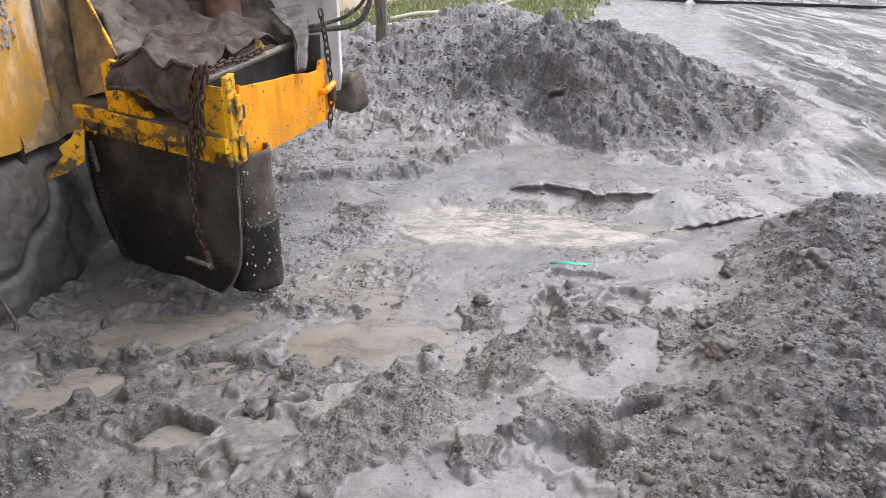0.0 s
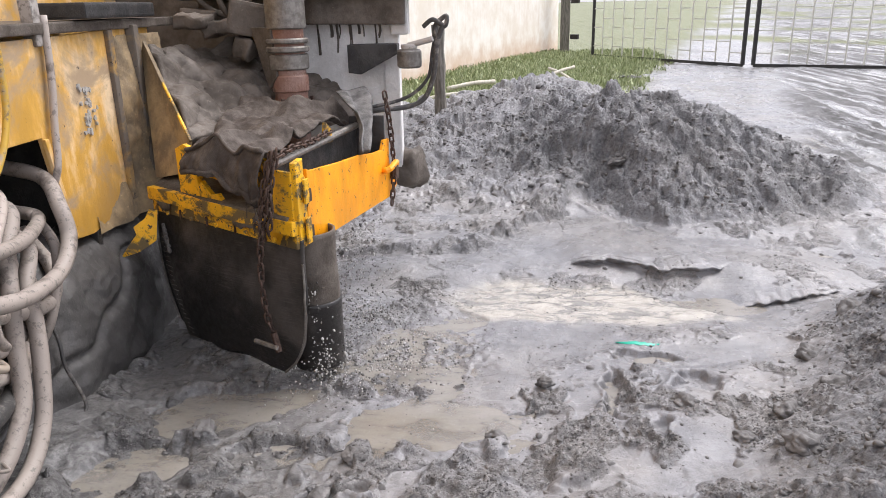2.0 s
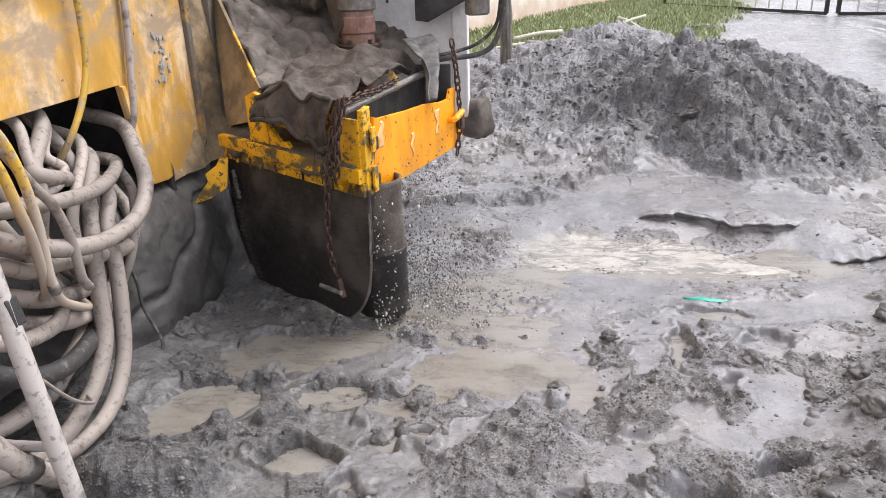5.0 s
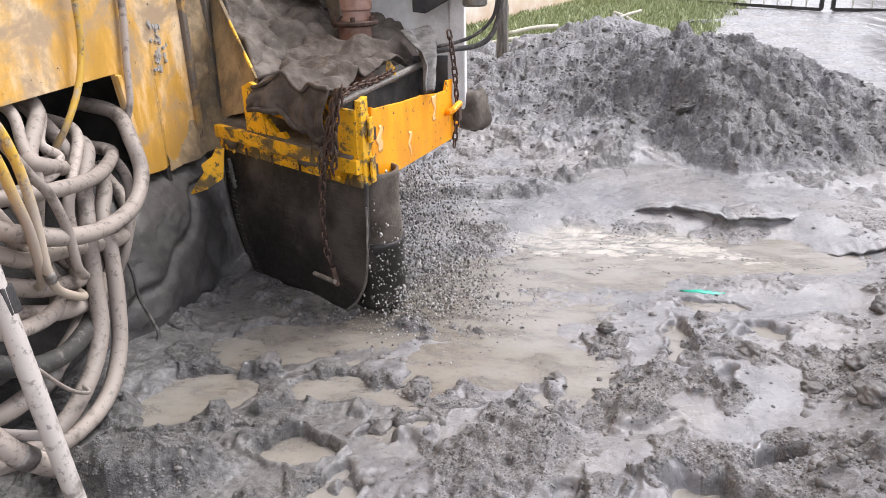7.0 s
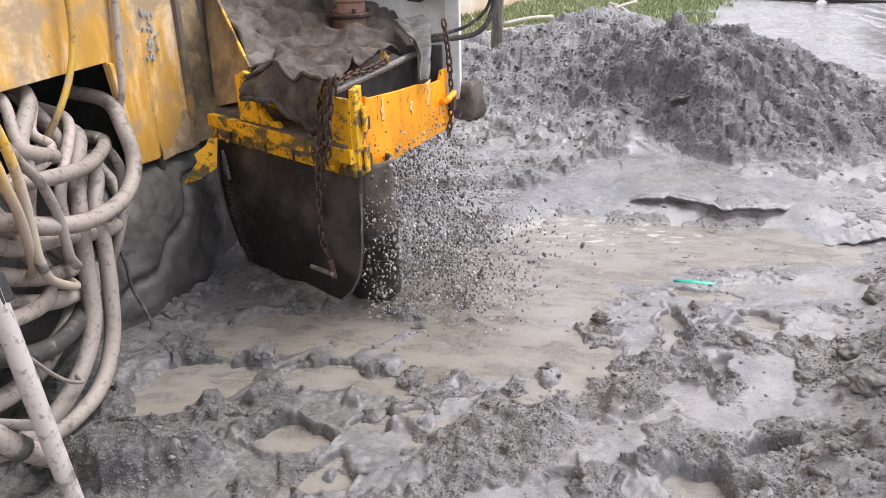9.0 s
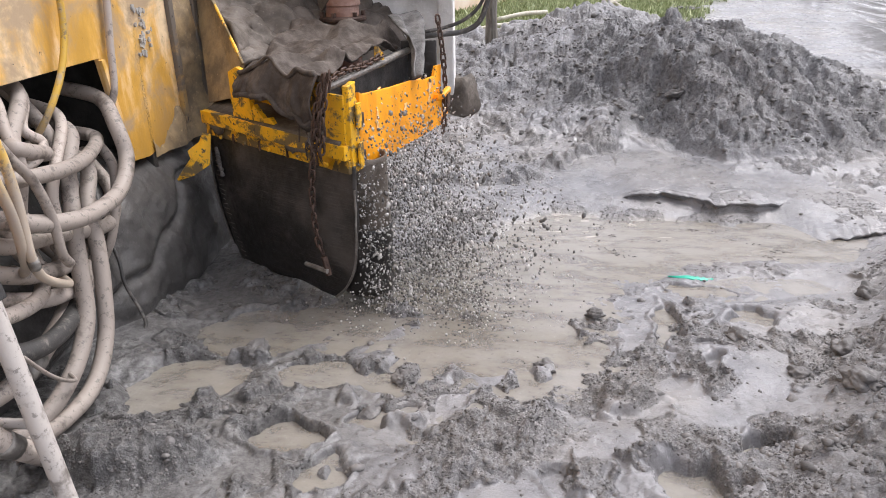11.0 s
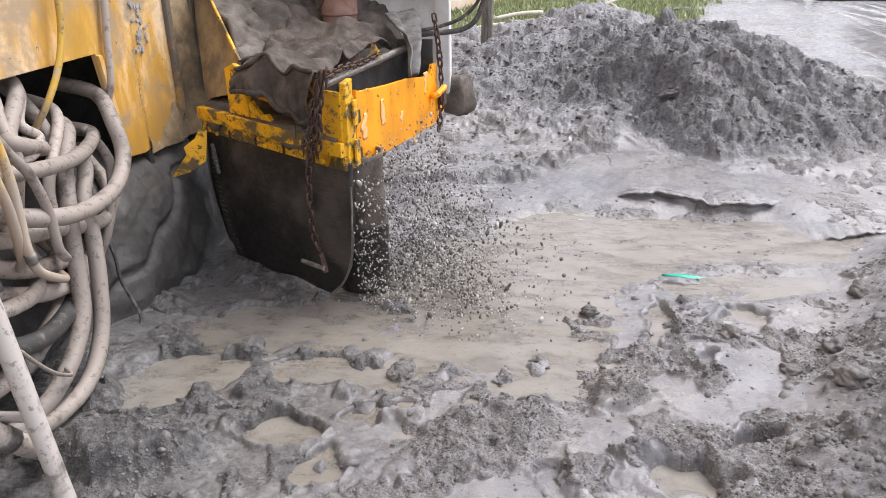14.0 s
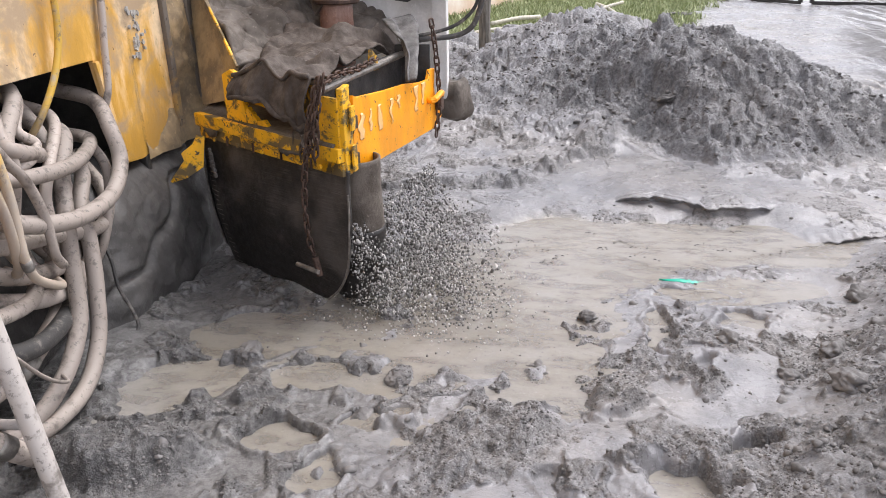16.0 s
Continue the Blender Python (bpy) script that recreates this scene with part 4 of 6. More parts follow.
def discharge_box():
    g = thing("discharge_box", (C.x, C.y, 0.7), "yellow steel discharge box with an orange side plate", "steel box")
    # lower flange, two strips and lips along the long face
    for k, (z, h, t) in enumerate(((0.70, 0.062, 0.02), (0.766, 0.066, 0.04))):
        bm = bmesh.new()
        n = Vector((-0.55, -0.83, 0)) * (0.012 * k)
        slab(bm, (C.x + n.x, C.y + n.y, z), (L.x + n.x, L.y + n.y, z + 0.02), h, t)
        part("flange", bm, FRAME, g)
    for u in (0.12, 0.3, 0.5, 0.68, 0.86):
        bm = bmesh.new()
        p = C.lerp(L, u) + Vector((-0.01, -0.018, 0.03))
        cyl(bm, p, p + Vector((-0.008, -0.012, 0)), 0.012, 8, 0.003)
        part("bolt", bm, FRAME, g)
    # shelf of mud behind the flange
    bm = bmesh.new()

    def shelf(u, v):
        w = max(0.0, v - 0.12) / 0.88
        p = C.lerp(L, 0.03 + 0.97 * u) + Vector((0.03, 0.4, 0)) * w + Vector((-0.012, -0.018, 0)) * (1 if v < 0.12 else max(0, 1 - w * 8))
        over = (0.12 - v) / 0.12 * max(0.0, 0.03 + 0.16 * noise.fractal(Vector((u * 5, 2, 0)), 1, 2, 4)) if v < 0.12 else 0.0
        return p + Vector((0, 0, 0.137 + 0.08 * w + 0.035 * w * noise.fractal(p * 6, 1, 2, 4) - over))

    patch(bm, shelf, 110, 40, 0.008)
    part("shelf", bm, CAKE, g, "mud-filled ledge", True)
    bm = bmesh.new()
    slab(bm, (-1.0, 3.42, 0.8), (-1.78, 3.9, 0.8), 0.24, 0.02)
    part("inner_wall", bm, FRAME, g)
    bm = bmesh.new()
    prism(bm, [(-1.66, 3.63, 0.83), (-1.36, 3.43, 0.83), (-1.4, 3.455, 0.88), (-1.44, 3.48, 0.87), (-1.5, 3.52, 0.93), (-1.52, 3.535, 0.9), (-1.54, 3.55, 1.0), (-1.53, 3.54, 1.08), (-1.6, 3.59, 1.1), (-1.66, 3.63, 1.07)], (0.014, 0.02, 0), 0.003)
    part("lug_plate", bm, FRAME, g)
    # corner post and its edge strip
    bm = bmesh.new()
    d = (L - C).normalized()
    e = (R - C).normalized()
    slab(bm, C + d * 0.012, C + d * 0.14, 0.35, 0.02)
    part("corner_plate", bm, FRAME, g)
    bm = bmesh.new()
    q = Vector((0.012, 0, 0))
    prism(bm, [C + q + e * u + Vector((0, 0, z)) for u, z in ((0, 0), (0.085, 0.0), (0.085, 0.31), (0.07, 0.33), (0.075, 0.4), (0.0, 0.39))], (-0.028, 0.008, 0), 0.004)
    part("corner_post", bm, FRAME, g)
    for z, h in ((0.015, 0.12), (0.2, 0.11)):
        bm = bmesh.new()
        slab(bm, C + q * 2.2 + e * 0.035 + Vector((0, 0, z)), C + q * 2.2 + e * 0.075 + Vector((0, 0, z)), h, 0.012, 0.003)
        part("hinge_strap", bm, FRAME, g)
    for k in range(4):
        bm = bmesh.new()
        slab(bm, C + d * (0.2 + 0.22 * k) + Vector((-0.012, -0.018, 0.01)), C + d * (0.205 + 0.22 * k) + Vector((-0.012, -0.018, 0.01)), 0.05, 0.01, 0.0)
        part("weld_seam", bm, RUST, g)
    # side plate, slightly lower at its far end, with a notched upper corner
    bm = bmesh.new()
    def on(u, z):
        p = C + (R - C) * u
        return (p.x + 0.012, p.y, z)
    prism(bm, [on(0.065, 0.69), on(0.985, 0.655), on(1.09, 0.70), on(1.09, 0.8), on(1.0, 0.83), on(0.99, 0.9), on(1.0, 0.995), on(0.93, 1.0), on(0.9, 0.95), on(0.8, 0.955), on(0.62, 0.985), on(0.4, 1.0), on(0.12, 1.03), on(0.09, 1.045)], (-0.018, 0.005, 0), 0.003)
    plate = part("side_plate", bm, ORANGE, g, "bright orange-yellow plate with chipped edges")
    for z in (0.76, 0.93):
        bm = bmesh.new()
        block(bm, on(0.07, z), (0.035, 0.05, 0.06), (0, 0, -12), 0.006)
        part("hinge", bm, RUST, plate)
    bm = bmesh.new()
    tube(bm, [on(0.9, 0.83), (-0.66, 4.15, 0.845), (-0.64, 4.28, 0.86), (-0.65, 4.36, 0.83)], 0.018, 8, 4)
    part("latch", bm, ORANGE, plate)
    bm = bmesh.new()
    block(bm, (-0.655, 4.31, 0.8), (0.04, 0.05, 0.09), (0, 0, -12), 0.008)
    part("latch_pin", bm, RUST, plate)
    # top rail and the dark throat behind it
    bm = bmesh.new()
    tube(bm, [(-1.03, 3.165, 1.075), (-0.85, 4.22, 1.085)], 0.018, 10, 2, False)
    part("top_rail", bm, STEEL, g, "rubbed steel rail")
    bm = bmesh.new()
    prism(bm, [(-0.93, 3.78, 1.06), (-0.9, 3.84, 1.06), (-0.905, 3.83, 1.13), (-0.92, 3.79, 1.17)], (-0.02, 0.0, 0), 0.003)
    part("rail_lug", bm, FRAME, g)
    bm = bmesh.new()
    slab(bm, (-1.06, 3.3, 0.85), (-0.87, 4.3, 0.85), 0.24, 0.03)
    slab(bm, (-0.9, 4.28, 0.75), (-0.7, 4.28, 0.75), 0.38, 0.03)
    part("throat", bm, DARK, g, "near-black throat behind the rail")
    return g


discharge_box()


def rubber_flap():
    """Thick conveyor rubber hung below the long face; it swings a little."""
    top = C.lerp(L, 0.5)
    g = thing("rubber_flap", (top.x, top.y, 0.72), "thick black rubber flap hung below the yellow flange", "rubber flap")
    bm = bmesh.new()
    d = (L - C).normalized()
    # lower edge: a point near the corner, a shallow step, then a straight run
    def low(u):
        return np.interp(u, (0.0, 0.03, 0.07, 0.12, 0.17, 0.27, 0.43, 0.69, 0.9, 1.0), (0.36, 0.22, 0.14, 0.07, 0.03, 0.03, 0.045, 0.015, -0.02, 0.02))

    def sheet(u, v):
        s = u * 1.11 - 0.01 * (1 - v) + (0.05 * math.sin(v * 2.6) - 0.16 * v ** 1.7) * u ** 3
        lo = low(u)
        z = 0.73 + (lo - 0.73) * v
        p = C + d * s
        bulge = 0.03 * math.sin(v * math.pi) * math.sin(u * 3.1) + 0.012 * noise.noise(Vector((u * 4, v * 3, 1)))
        n = Vector((-0.55, -0.84, 0))
        return Vector((p.x, p.y, z)) + n * (bulge - 0.004)

    patch(bm, sheet, 60, 40, 0.018)
    front = part("rubber_sheet", bm, RUBBER, g, "", True)
    # an older sheet shows behind the outer edge
    bm = bmesh.new()
    patch(bm, lambda u, v: sheet(0.8 + 0.26 * u, v * (0.97 - 0.05 * u)) + Vector((0.02, 0.035, 0.0)) + d * (0.06 * v), 14, 30, 0.014)
    part("back_sheet", bm, RUBBER, g, "", True)
    bm = bmesh.new()
    tube(bm, [sheet(1.06, 0.25 + 0.66 * k / 9) + Vector((0.016, 0.028, 0)) + d * (0.06 * (0.25 + 0.66 * k / 9)) for k in range(10)], 0.005, 6, 3)
    part("cut_edge", bm, STEEL, g, "pale frayed cut edge")
    for k in range(7):
        bm = bmesh.new()
        p = sheet(0.93 - 0.006 * k, 0.1 + 0.028 * k) + Vector((-0.014, -0.02, 0))
        lump(bm, p, (0.014, 0.004, 0.016), k, 2, 0.5)
        part("mud_fleck", bm, CLOD, front, "pale fleck of dried mud", True)
    for k in range(26):
        bm = bmesh.new()
        u = k / 25
        a = Vector(sheet(0.93 - 0.08 * u * u, 0.12 + 0.86 * u)) + Vector((-0.012, -0.016, 0))
        block(bm, a, (random.uniform(0.012, 0.06), 0.003, 0.003), (0, random.uniform(-8, 8), -33), 0)
        part("worn_cord", bm, STEEL, front)
    bm = bmesh.new()
    tube(bm, [sheet(0.0, 0.3 + 0.7 * k / 9) for k in range(9)] + [sheet(u, 1.0) for u in (0.02, 0.05, 0.1, 0.17)], 0.006, 6, 2)
    part("cut_edge", bm, STEEL, g, "pale frayed cut edge")
    return g


flap = rubber_flap()


def sleeve():
    g = thing("rubber_sleeve", (-0.93, 3.42, 0.68), "black rubber discharge sleeve with a mud-coated upper half", "rubber sleeve")
    for name, m, lo, hi, r in (("upper_sleeve", CAKE, 0.36, 0.74, 0.112), ("lower_sleeve", RUBBER, 0.03, 0.39, 0.118)):
        bm = bmesh.new()

        def wall(u, v):
            a = radians(-150 + 240 * u)
            z = hi + (lo - hi) * v
            k = r * (1 + 0.06 * noise.noise(Vector((u * 3, z * 4, 1))))
            c = Vector((-0.945 + 0.02 * z, 3.40 - 0.09 * z, 0))
            return Vector((c.x + math.cos(a) * k, c.y + math.sin(a) * k, z + 0.015 * noise.noise(Vector((u * 6, v, 3))) * v))

        patch(bm, wall, 28, 16, 0.012)
        part(name, bm, m, g, "", True)
    bm = bmesh.new()
    for k in range(60):
        a, z = radians(random.uniform(-110, 30)), random.uniform(0.06, 0.36)
        p = Vector((-0.945 + 0.02 * z + math.cos(a) * 0.121, 3.4 - 0.09 * z + math.sin(a) * 0.121, z))
        lump(bm, p, (0.004, 0.004, random.uniform(0.005, 0.016)), k, 1, 0.2)
    tagged(part("dribbles", bm, DROPS, g, "pale beads of muddy water", True), kind="stuff")
    return g


sleeve()


def chain(name_label, points, link=0.05, wire=0.0055):
    """A hanging chain, link by link; its origin is its upper end."""
    line = spline(points, 14)
    g = thing("chain", tuple(line[0]), name_label, "chain", "chains of the box")
    bm = bmesh.new()
    n = 14
    loop = []
    for k in range(n):
        a = math.tau * k / n
        loop.append(Vector((math.cos(a) * link * 0.26, 0, math.sin(a) * link * 0.26 + (link * 0.27 if math.sin(a) >= 0 else -link * 0.27))))
    rings = []
    for k, p in enumerate(loop):
        t = (loop[(k + 1) % n] - loop[k - 1]).normalized()
        s = Vector((0, 1, 0))
        o = t.cross(s)
        rings.append([bm.verts.new(p + (s * math.cos(b) + o * math.sin(b)) * wire) for b in (math.tau * j / 6 for j in range(6))])
    for k in range(n):
        a, b = rings[k], rings[(k + 1) % n]
        for j in range(6):
            bm.faces.new((a[j], a[(j + 1) % 6], b[(j + 1) % 6], b[j]))
    first = part("link", bm, RUST, g, "", True)
    me = first.data
    gone, put = 0.0, 0
    step = link * 0.82
    for a, b in zip(line, line[1:]):
        seg = (b - a).length
        while put * step <= gone + seg:
            p = a.lerp(b, (put * step - gone) / max(seg, 1e-6))
            q = (b - a).to_track_quat("Z", "Y").to_matrix().to_4x4()
            ob = first if put == 0 else new("link", me)
            ob.parent = g
            ob.matrix_parent_inverse = g.matrix_basis.inverted()
            ob.matrix_basis = Matrix.Translation(p) @ q @ pose(0, 0, 0, 0, 0, 90 * (put % 2) + random.uniform(-14, 14))
            put += 1
        gone += seg
    return g


chain_front = chain("rusty steel chain hanging over the black flap", [(-1.0, 3.1, 1.13), (-1.045, 3.1, 0.95), (-1.1, 3.135, 0.75), (-1.118, 3.14, 0.55), (-1.112, 3.15, 0.38), (-1.09, 3.15, 0.3)])
bm = bmesh.new()
tube(bm, [(-1.09, 3.145, 0.3), (-1.078, 3.14, 0.25), (-1.07, 3.135, 0.21)], 0.016, 8, 3)
part("hook", bm, RUST, chain_front, "stubby rusty hook")
bm = bmesh.new()
tube(bm, [(-1.2, 3.2, 0.235), (-1.07, 3.12, 0.235)], 0.012, 8, 2, False)
part("toggle_bar", bm, STEEL, chain_front)
chain("rusty chain bundled over the box's corner", [(-0.985, 3.11, 1.14), (-1.02, 3.1, 1.0), (-1.035, 3.11, 0.88), (-1.05, 3.125, 0.78)])
chain("rusty chain bundled over the box's corner", [(-1.02, 3.13, 1.12), (-1.05, 3.11, 1.0), (-1.075, 3.12, 0.88), (-1.06, 3.125, 0.8)])
chain("rusty chain wound along the steel rail", [(-1.02, 3.15, 1.1), (-0.985, 3.35, 1.12), (-0.95, 3.55, 1.11), (-0.91, 3.8, 1.12)])
chain("short rusty chain hanging over the orange plate", [(-0.69, 4.3, 1.24), (-0.665, 4.28, 1.07), (-0.655, 4.29, 0.81), (-0.67, 4.24, 0.6)])


def burlap():
    bm = bmesh.new()
    a, b, c, d = Vector((-1.54, 3.5, 1.1)), Vector((-1.1, 3.3, 1.12)), Vector((-0.9, 4.5, 1.12)), Vector((-1.5, 4.55, 1.2))

    def drape(u, v):
        p = a.lerp(b, u).lerp(d.lerp(c, u), max(v, 0.18) * 1.2 - 0.216)
        fold = 0.075 * (1 - abs(math.sin(p.x * 4 - p.y * 3.2 + 2.0 * noise.noise(p * 2.0)))) ** 3 - 0.01 + 0.05 * noise.fractal(p * 3.0, 0.9, 2, 5)
        z = p.z + fold * (0.6 + 0.6 * v) + 0.025 * math.sin(v * math.pi) * math.sin(u * math.pi) + 0.02 * math.sin(p.x * 26 - p.y * 9 + 4 * noise.noise(p * 3))
        if v < 0.18:
            drop = (0.18 - v) / 0.18
            hang = 0.1 + 0.14 * u + 0.06 * noise.noise(Vector((u * 4, 1, 1)))
            z -= drop * hang
            p = p + Vector((-0.03, -0.05, 0)) * math.sin(drop * 2.2) + Vector((0.035, 0.05, 0)) * noise.fractal(Vector((u * 5, v * 4, 8)), 1, 2, 3) * drop
        return Vector((p.x, p.y, z))

    patch(bm, drape, 110, 110, 0.012)
    ob = part("burlap_sack", bm, BURLAP, None, "mud-soaked burlap sack draped over the steel box", True)
    bm = bmesh.new()
    tube(bm, [drape(k / 12, 0.02) for k in range(13)], 0.014, 8, 4, True, 0.5)
    part("hem", bm, BURLAP, ob, "rolled frayed hem", True)
    bm = bmesh.new()
    tube(bm, [drape(k / 9, 0.17) + Vector((0, 0, 0.012)) for k in range(10)], 0.012, 8, 4, True, 0.6)
    part("fold", bm, BURLAP, ob, "", True)
    for k in range(14):
        bm = bmesh.new()
        a = drape(random.uniform(0.5, 1.0), 0.01)
        tube(bm, [a, a + Vector((random.uniform(-0.02, 0.02), -0.01, -0.03)), a + Vector((random.uniform(-0.03, 0.03), -0.015, -random.uniform(0.05, 0.09)))], 0.003, 5, 3)
        part("frayed_thread", bm, BURLAP, ob)
    return tagged(ob, category="burlap sack")


burlap()


def woven_sack():
    bm = bmesh.new()

    def rag(u, v):
        w = 0.12 * (1 - v) ** 0.6 + 0.012
        p = Vector((-0.93, 4.5, 1.25)).lerp(Vector((-0.745, 3.86, 1.0)), v)
        s = Vector((0.45, 0.9, 0.0)) * (u - 0.5) * w * 2
        k = 0.025 * math.sin(u * 9 + v * 3) + 0.022 * noise.fractal(Vector((u * 1.5, v * 2.5, 2)), 1, 2, 4)
        return p + s + Vector((0.9, -0.3, 0.35)) * (k + 0.05 * math.sin(v * 3.14))

    patch(bm, rag, 26, 40, 0.008)
    return tagged(part("woven_sack", bm, WOVEN, None, "pale woven plastic sack corner hanging over the rail", True), category="sack")


woven_sack()


def drill_pipe():
    x, y = -1.285, 4.5
    g = thing("drill_pipe", (x, y, 1.2), "red-brown steel drill pipe with grey couplings", "drill pipe")
    bm = bmesh.new()
    cyl(bm, (x, y, 0.9), (x, y, 2.6), 0.098, 32, 0.004)
    part("pipe", bm, REDPIPE, g)
    for z, h, r, m in ((1.34, 0.1, 0.108, REDPIPE), (1.47, 0.09, 0.118, STEEL), (1.57, 0.035, 0.128, STEEL), (1.62, 0.03, 0.124, STEEL), (1.7, 0.4, 0.116, STEEL), (1.255, 0.03, 0.14, RUST)):
        bm = bmesh.new()
        cyl(bm, (x, y, z), (x, y, z + h), r, 32, 0.008)
        flange = part("coupling" if m is not RUST else "flange", bm, m, g)
    for k in range(6):
        a = math.tau * k / 6
        bm = bmesh.new()
        cyl(bm, (x + 0.122 * math.cos(a), y + 0.122 * math.sin(a), 1.28), (x + 0.122 * math.cos(a), y + 0.122 * math.sin(a), 1.31), 0.013, 6, 0.002)
        part("flange_bolt", bm, RUST, flange)
    return g


pipe = drill_pipe()


# ---- hoses in the locker ----
def hose(points, radius, material, label, name="hose", group="hoses of the locker", wobble=0.04, collar=None):
    bm = bmesh.new()
    tube(bm, points, radius, 12, 8, True, wobble)
    ob = part(name, bm, material, None, label, True)
    if collar is not None:
        a, b = Vector(points[collar]), Vector(points[collar + 1])
        line = spline(points, 8)[collar * 8 : collar * 8 + 4]
        bm = bmesh.new()
        tube(bm, line, radius * 1.14, 12, 2, False)
        part("collar", bm, STEEL, ob, "taped steel collar", True)
    return tagged(ob, category="hose", group=group)


GREY_HOSE = "thick grey dusty hose looped in the open locker"
for pts, r in (
    ([(-2.3, 3.22, 1.07), (-2.08, 3.17, 1.03), (-1.95, 3.05, 0.93), (-1.9, 3.0, 0.8), (-1.86, 2.84, 0.71), (-1.83, 2.61, 0.7), (-1.82, 2.38, 0.74), (-1.84, 2.15, 0.83), (-1.9, 2.0, 0.93), (-2.1, 1.95, 1.0)], 0.034),
    ([(-2.3, 3.1, 0.9), (-2.08, 3.07, 0.88), (-1.96, 2.84, 0.87), (-1.9, 2.63, 0.88), (-1.87, 2.42, 0.91), (-1.88, 2.25, 0.94), (-1.95, 2.1, 0.96), (-2.2, 1.9, 0.96)], 0.03),
    ([(-2.3, 2.97, 0.98), (-2.1, 2.93, 0.94), (-2.0, 2.73, 0.83), (-1.93, 2.6, 0.68), (-1.9, 2.53, 0.51), (-1.87, 2.47, 0.34), (-1.85, 2.38, 0.24), (-1.84, 2.26, 0.16), (-1.86, 2.12, 0.09), (-1.92, 1.97, 0.06), (-2.1, 1.8, 0.05)], 0.034),
    ([(-2.3, 2.95, 0.9), (-2.05, 2.92, 0.8), (-1.97, 2.76, 0.67), (-1.9, 2.67, 0.53), (-1.87, 2.6, 0.34), (-1.85, 2.52, 0.18), (-1.83, 2.38, 0.07), (-1.82, 2.21, 0.04), (-1.86, 2.03, 0.04), (-2.05, 1.85, 0.04)], 0.033),
    ([(-2.35, 2.7, 1.25), (-2.12, 2.7, 1.16), (-2.0, 2.46, 1.03), (-1.95, 2.42, 1.0), (-2.0, 2.62, 0.93), (-2.2, 2.8, 0.9)], 0.032),
    ([(-2.35, 2.75, 1.26), (-2.12, 2.72, 1.15), (-2.03, 2.57, 1.04), (-2.0, 2.62, 0.97), (-1.96, 2.46, 0.93), (-2.1, 2.2, 0.9)], 0.02),
    ([(-2.3, 2.53, 1.25), (-2.1, 2.53, 1.18), (-2.0, 2.44, 1.06), (-1.95, 2.41, 0.94), (-2.0, 2.4, 0.7), (-2.05, 2.5, 0.5)], 0.022),
    ([(-2.3, 2.96, 1.06), (-2.12, 2.92, 1.0), (-2.0, 2.67, 0.88), (-1.97, 2.56, 0.77), (-1.97, 2.55, 0.6), (-2.05, 2.55, 0.4)], 0.024),
    ([(-2.2, 1.9, 0.8), (-1.93, 2.05, 0.8), (-1.9, 2.19, 0.72), (-1.92, 2.43, 0.66), (-1.97, 2.88, 0.54), (-2.05, 3.06, 0.64), (-2.2, 3.12, 0.8)], 0.03),
    ([(-2.2, 2.0, 0.7), (-1.97, 2.1, 0.66), (-1.93, 2.3, 0.56), (-1.95, 2.6, 0.5), (-2.05, 2.9, 0.56), (-2.2, 3.05, 0.7)], 0.033),
    ([(-2.15, 2.2, 1.1), (-2.0, 2.2, 0.9), (-1.98, 2.3, 0.7), (-1.97, 2.42, 0.5), (-2.0, 2.55, 0.36), (-2.1, 2.7, 0.3)], 0.034),
    ([(-2.2, 2.35, 1.15), (-2.06, 2.36, 0.95), (-2.02, 2.45, 0.7), (-2.02, 2.6, 0.5), (-2.05, 2.75, 0.4), (-2.2, 2.9, 0.35)], 0.032),
    ([(-2.3, 2.85, 1.15), (-2.15, 2.83, 1.0), (-2.06, 2.8, 0.8), (-2.03, 2.8, 0.6), (-2.02, 2.78, 0.4), (-2.05, 2.7, 0.25)], 0.03),
    ([(-2.1, 3.06, 0.9), (-1.99, 3.02, 0.78), (-1.96, 2.96, 0.64), (-1.97, 2.88, 0.48), (-2.02, 2.84, 0.36)], 0.022),
    ([(-2.2, 2.1, 0.55), (-1.98, 2.2, 0.5), (-1.94, 2.4, 0.42), (-1.98, 2.65, 0.38), (-2.1, 2.85, 0.42)], 0.034),
    ([(-2.2, 1.7, 0.75), (-1.96, 1.78, 0.7), (-1.87, 1.9, 0.6), (-1.87, 2.05, 0.52), (-1.92, 2.3, 0.47), (-2.05, 2.5, 0.5)], 0.03),
    ([(-2.1, 1.75, 0.3), (-1.95, 1.9, 0.25), (-1.9, 2.1, 0.26), (-1.93, 2.35, 0.3), (-2.0, 2.55, 0.32)], 0.036),
    ([(-2.0, 1.55, 0.72), (-1.75, 1.58, 0.58), (-1.7, 1.63, 0.42), (-1.68, 1.7, 0.29), (-1.67, 1.8, 0.17), (-1.72, 1.9, 0.08), (-1.9, 1.95, 0.06)], 0.036),
):
    hose(pts, r, HOSE, GREY_HOSE, collar=len(pts) // 2 if r > 0.035 else None)
hose([(-2.1, 1.75, 0.72), (-1.95, 1.87, 0.6), (-1.88, 1.9, 0.48), (-1.85, 2.05, 0.38), (-1.86, 2.25, 0.33), (-1.95, 2.53, 0.32), (-2.1, 2.7, 0.36)], 0.036, HOSE_DARK, "black hose looped low in the locker")
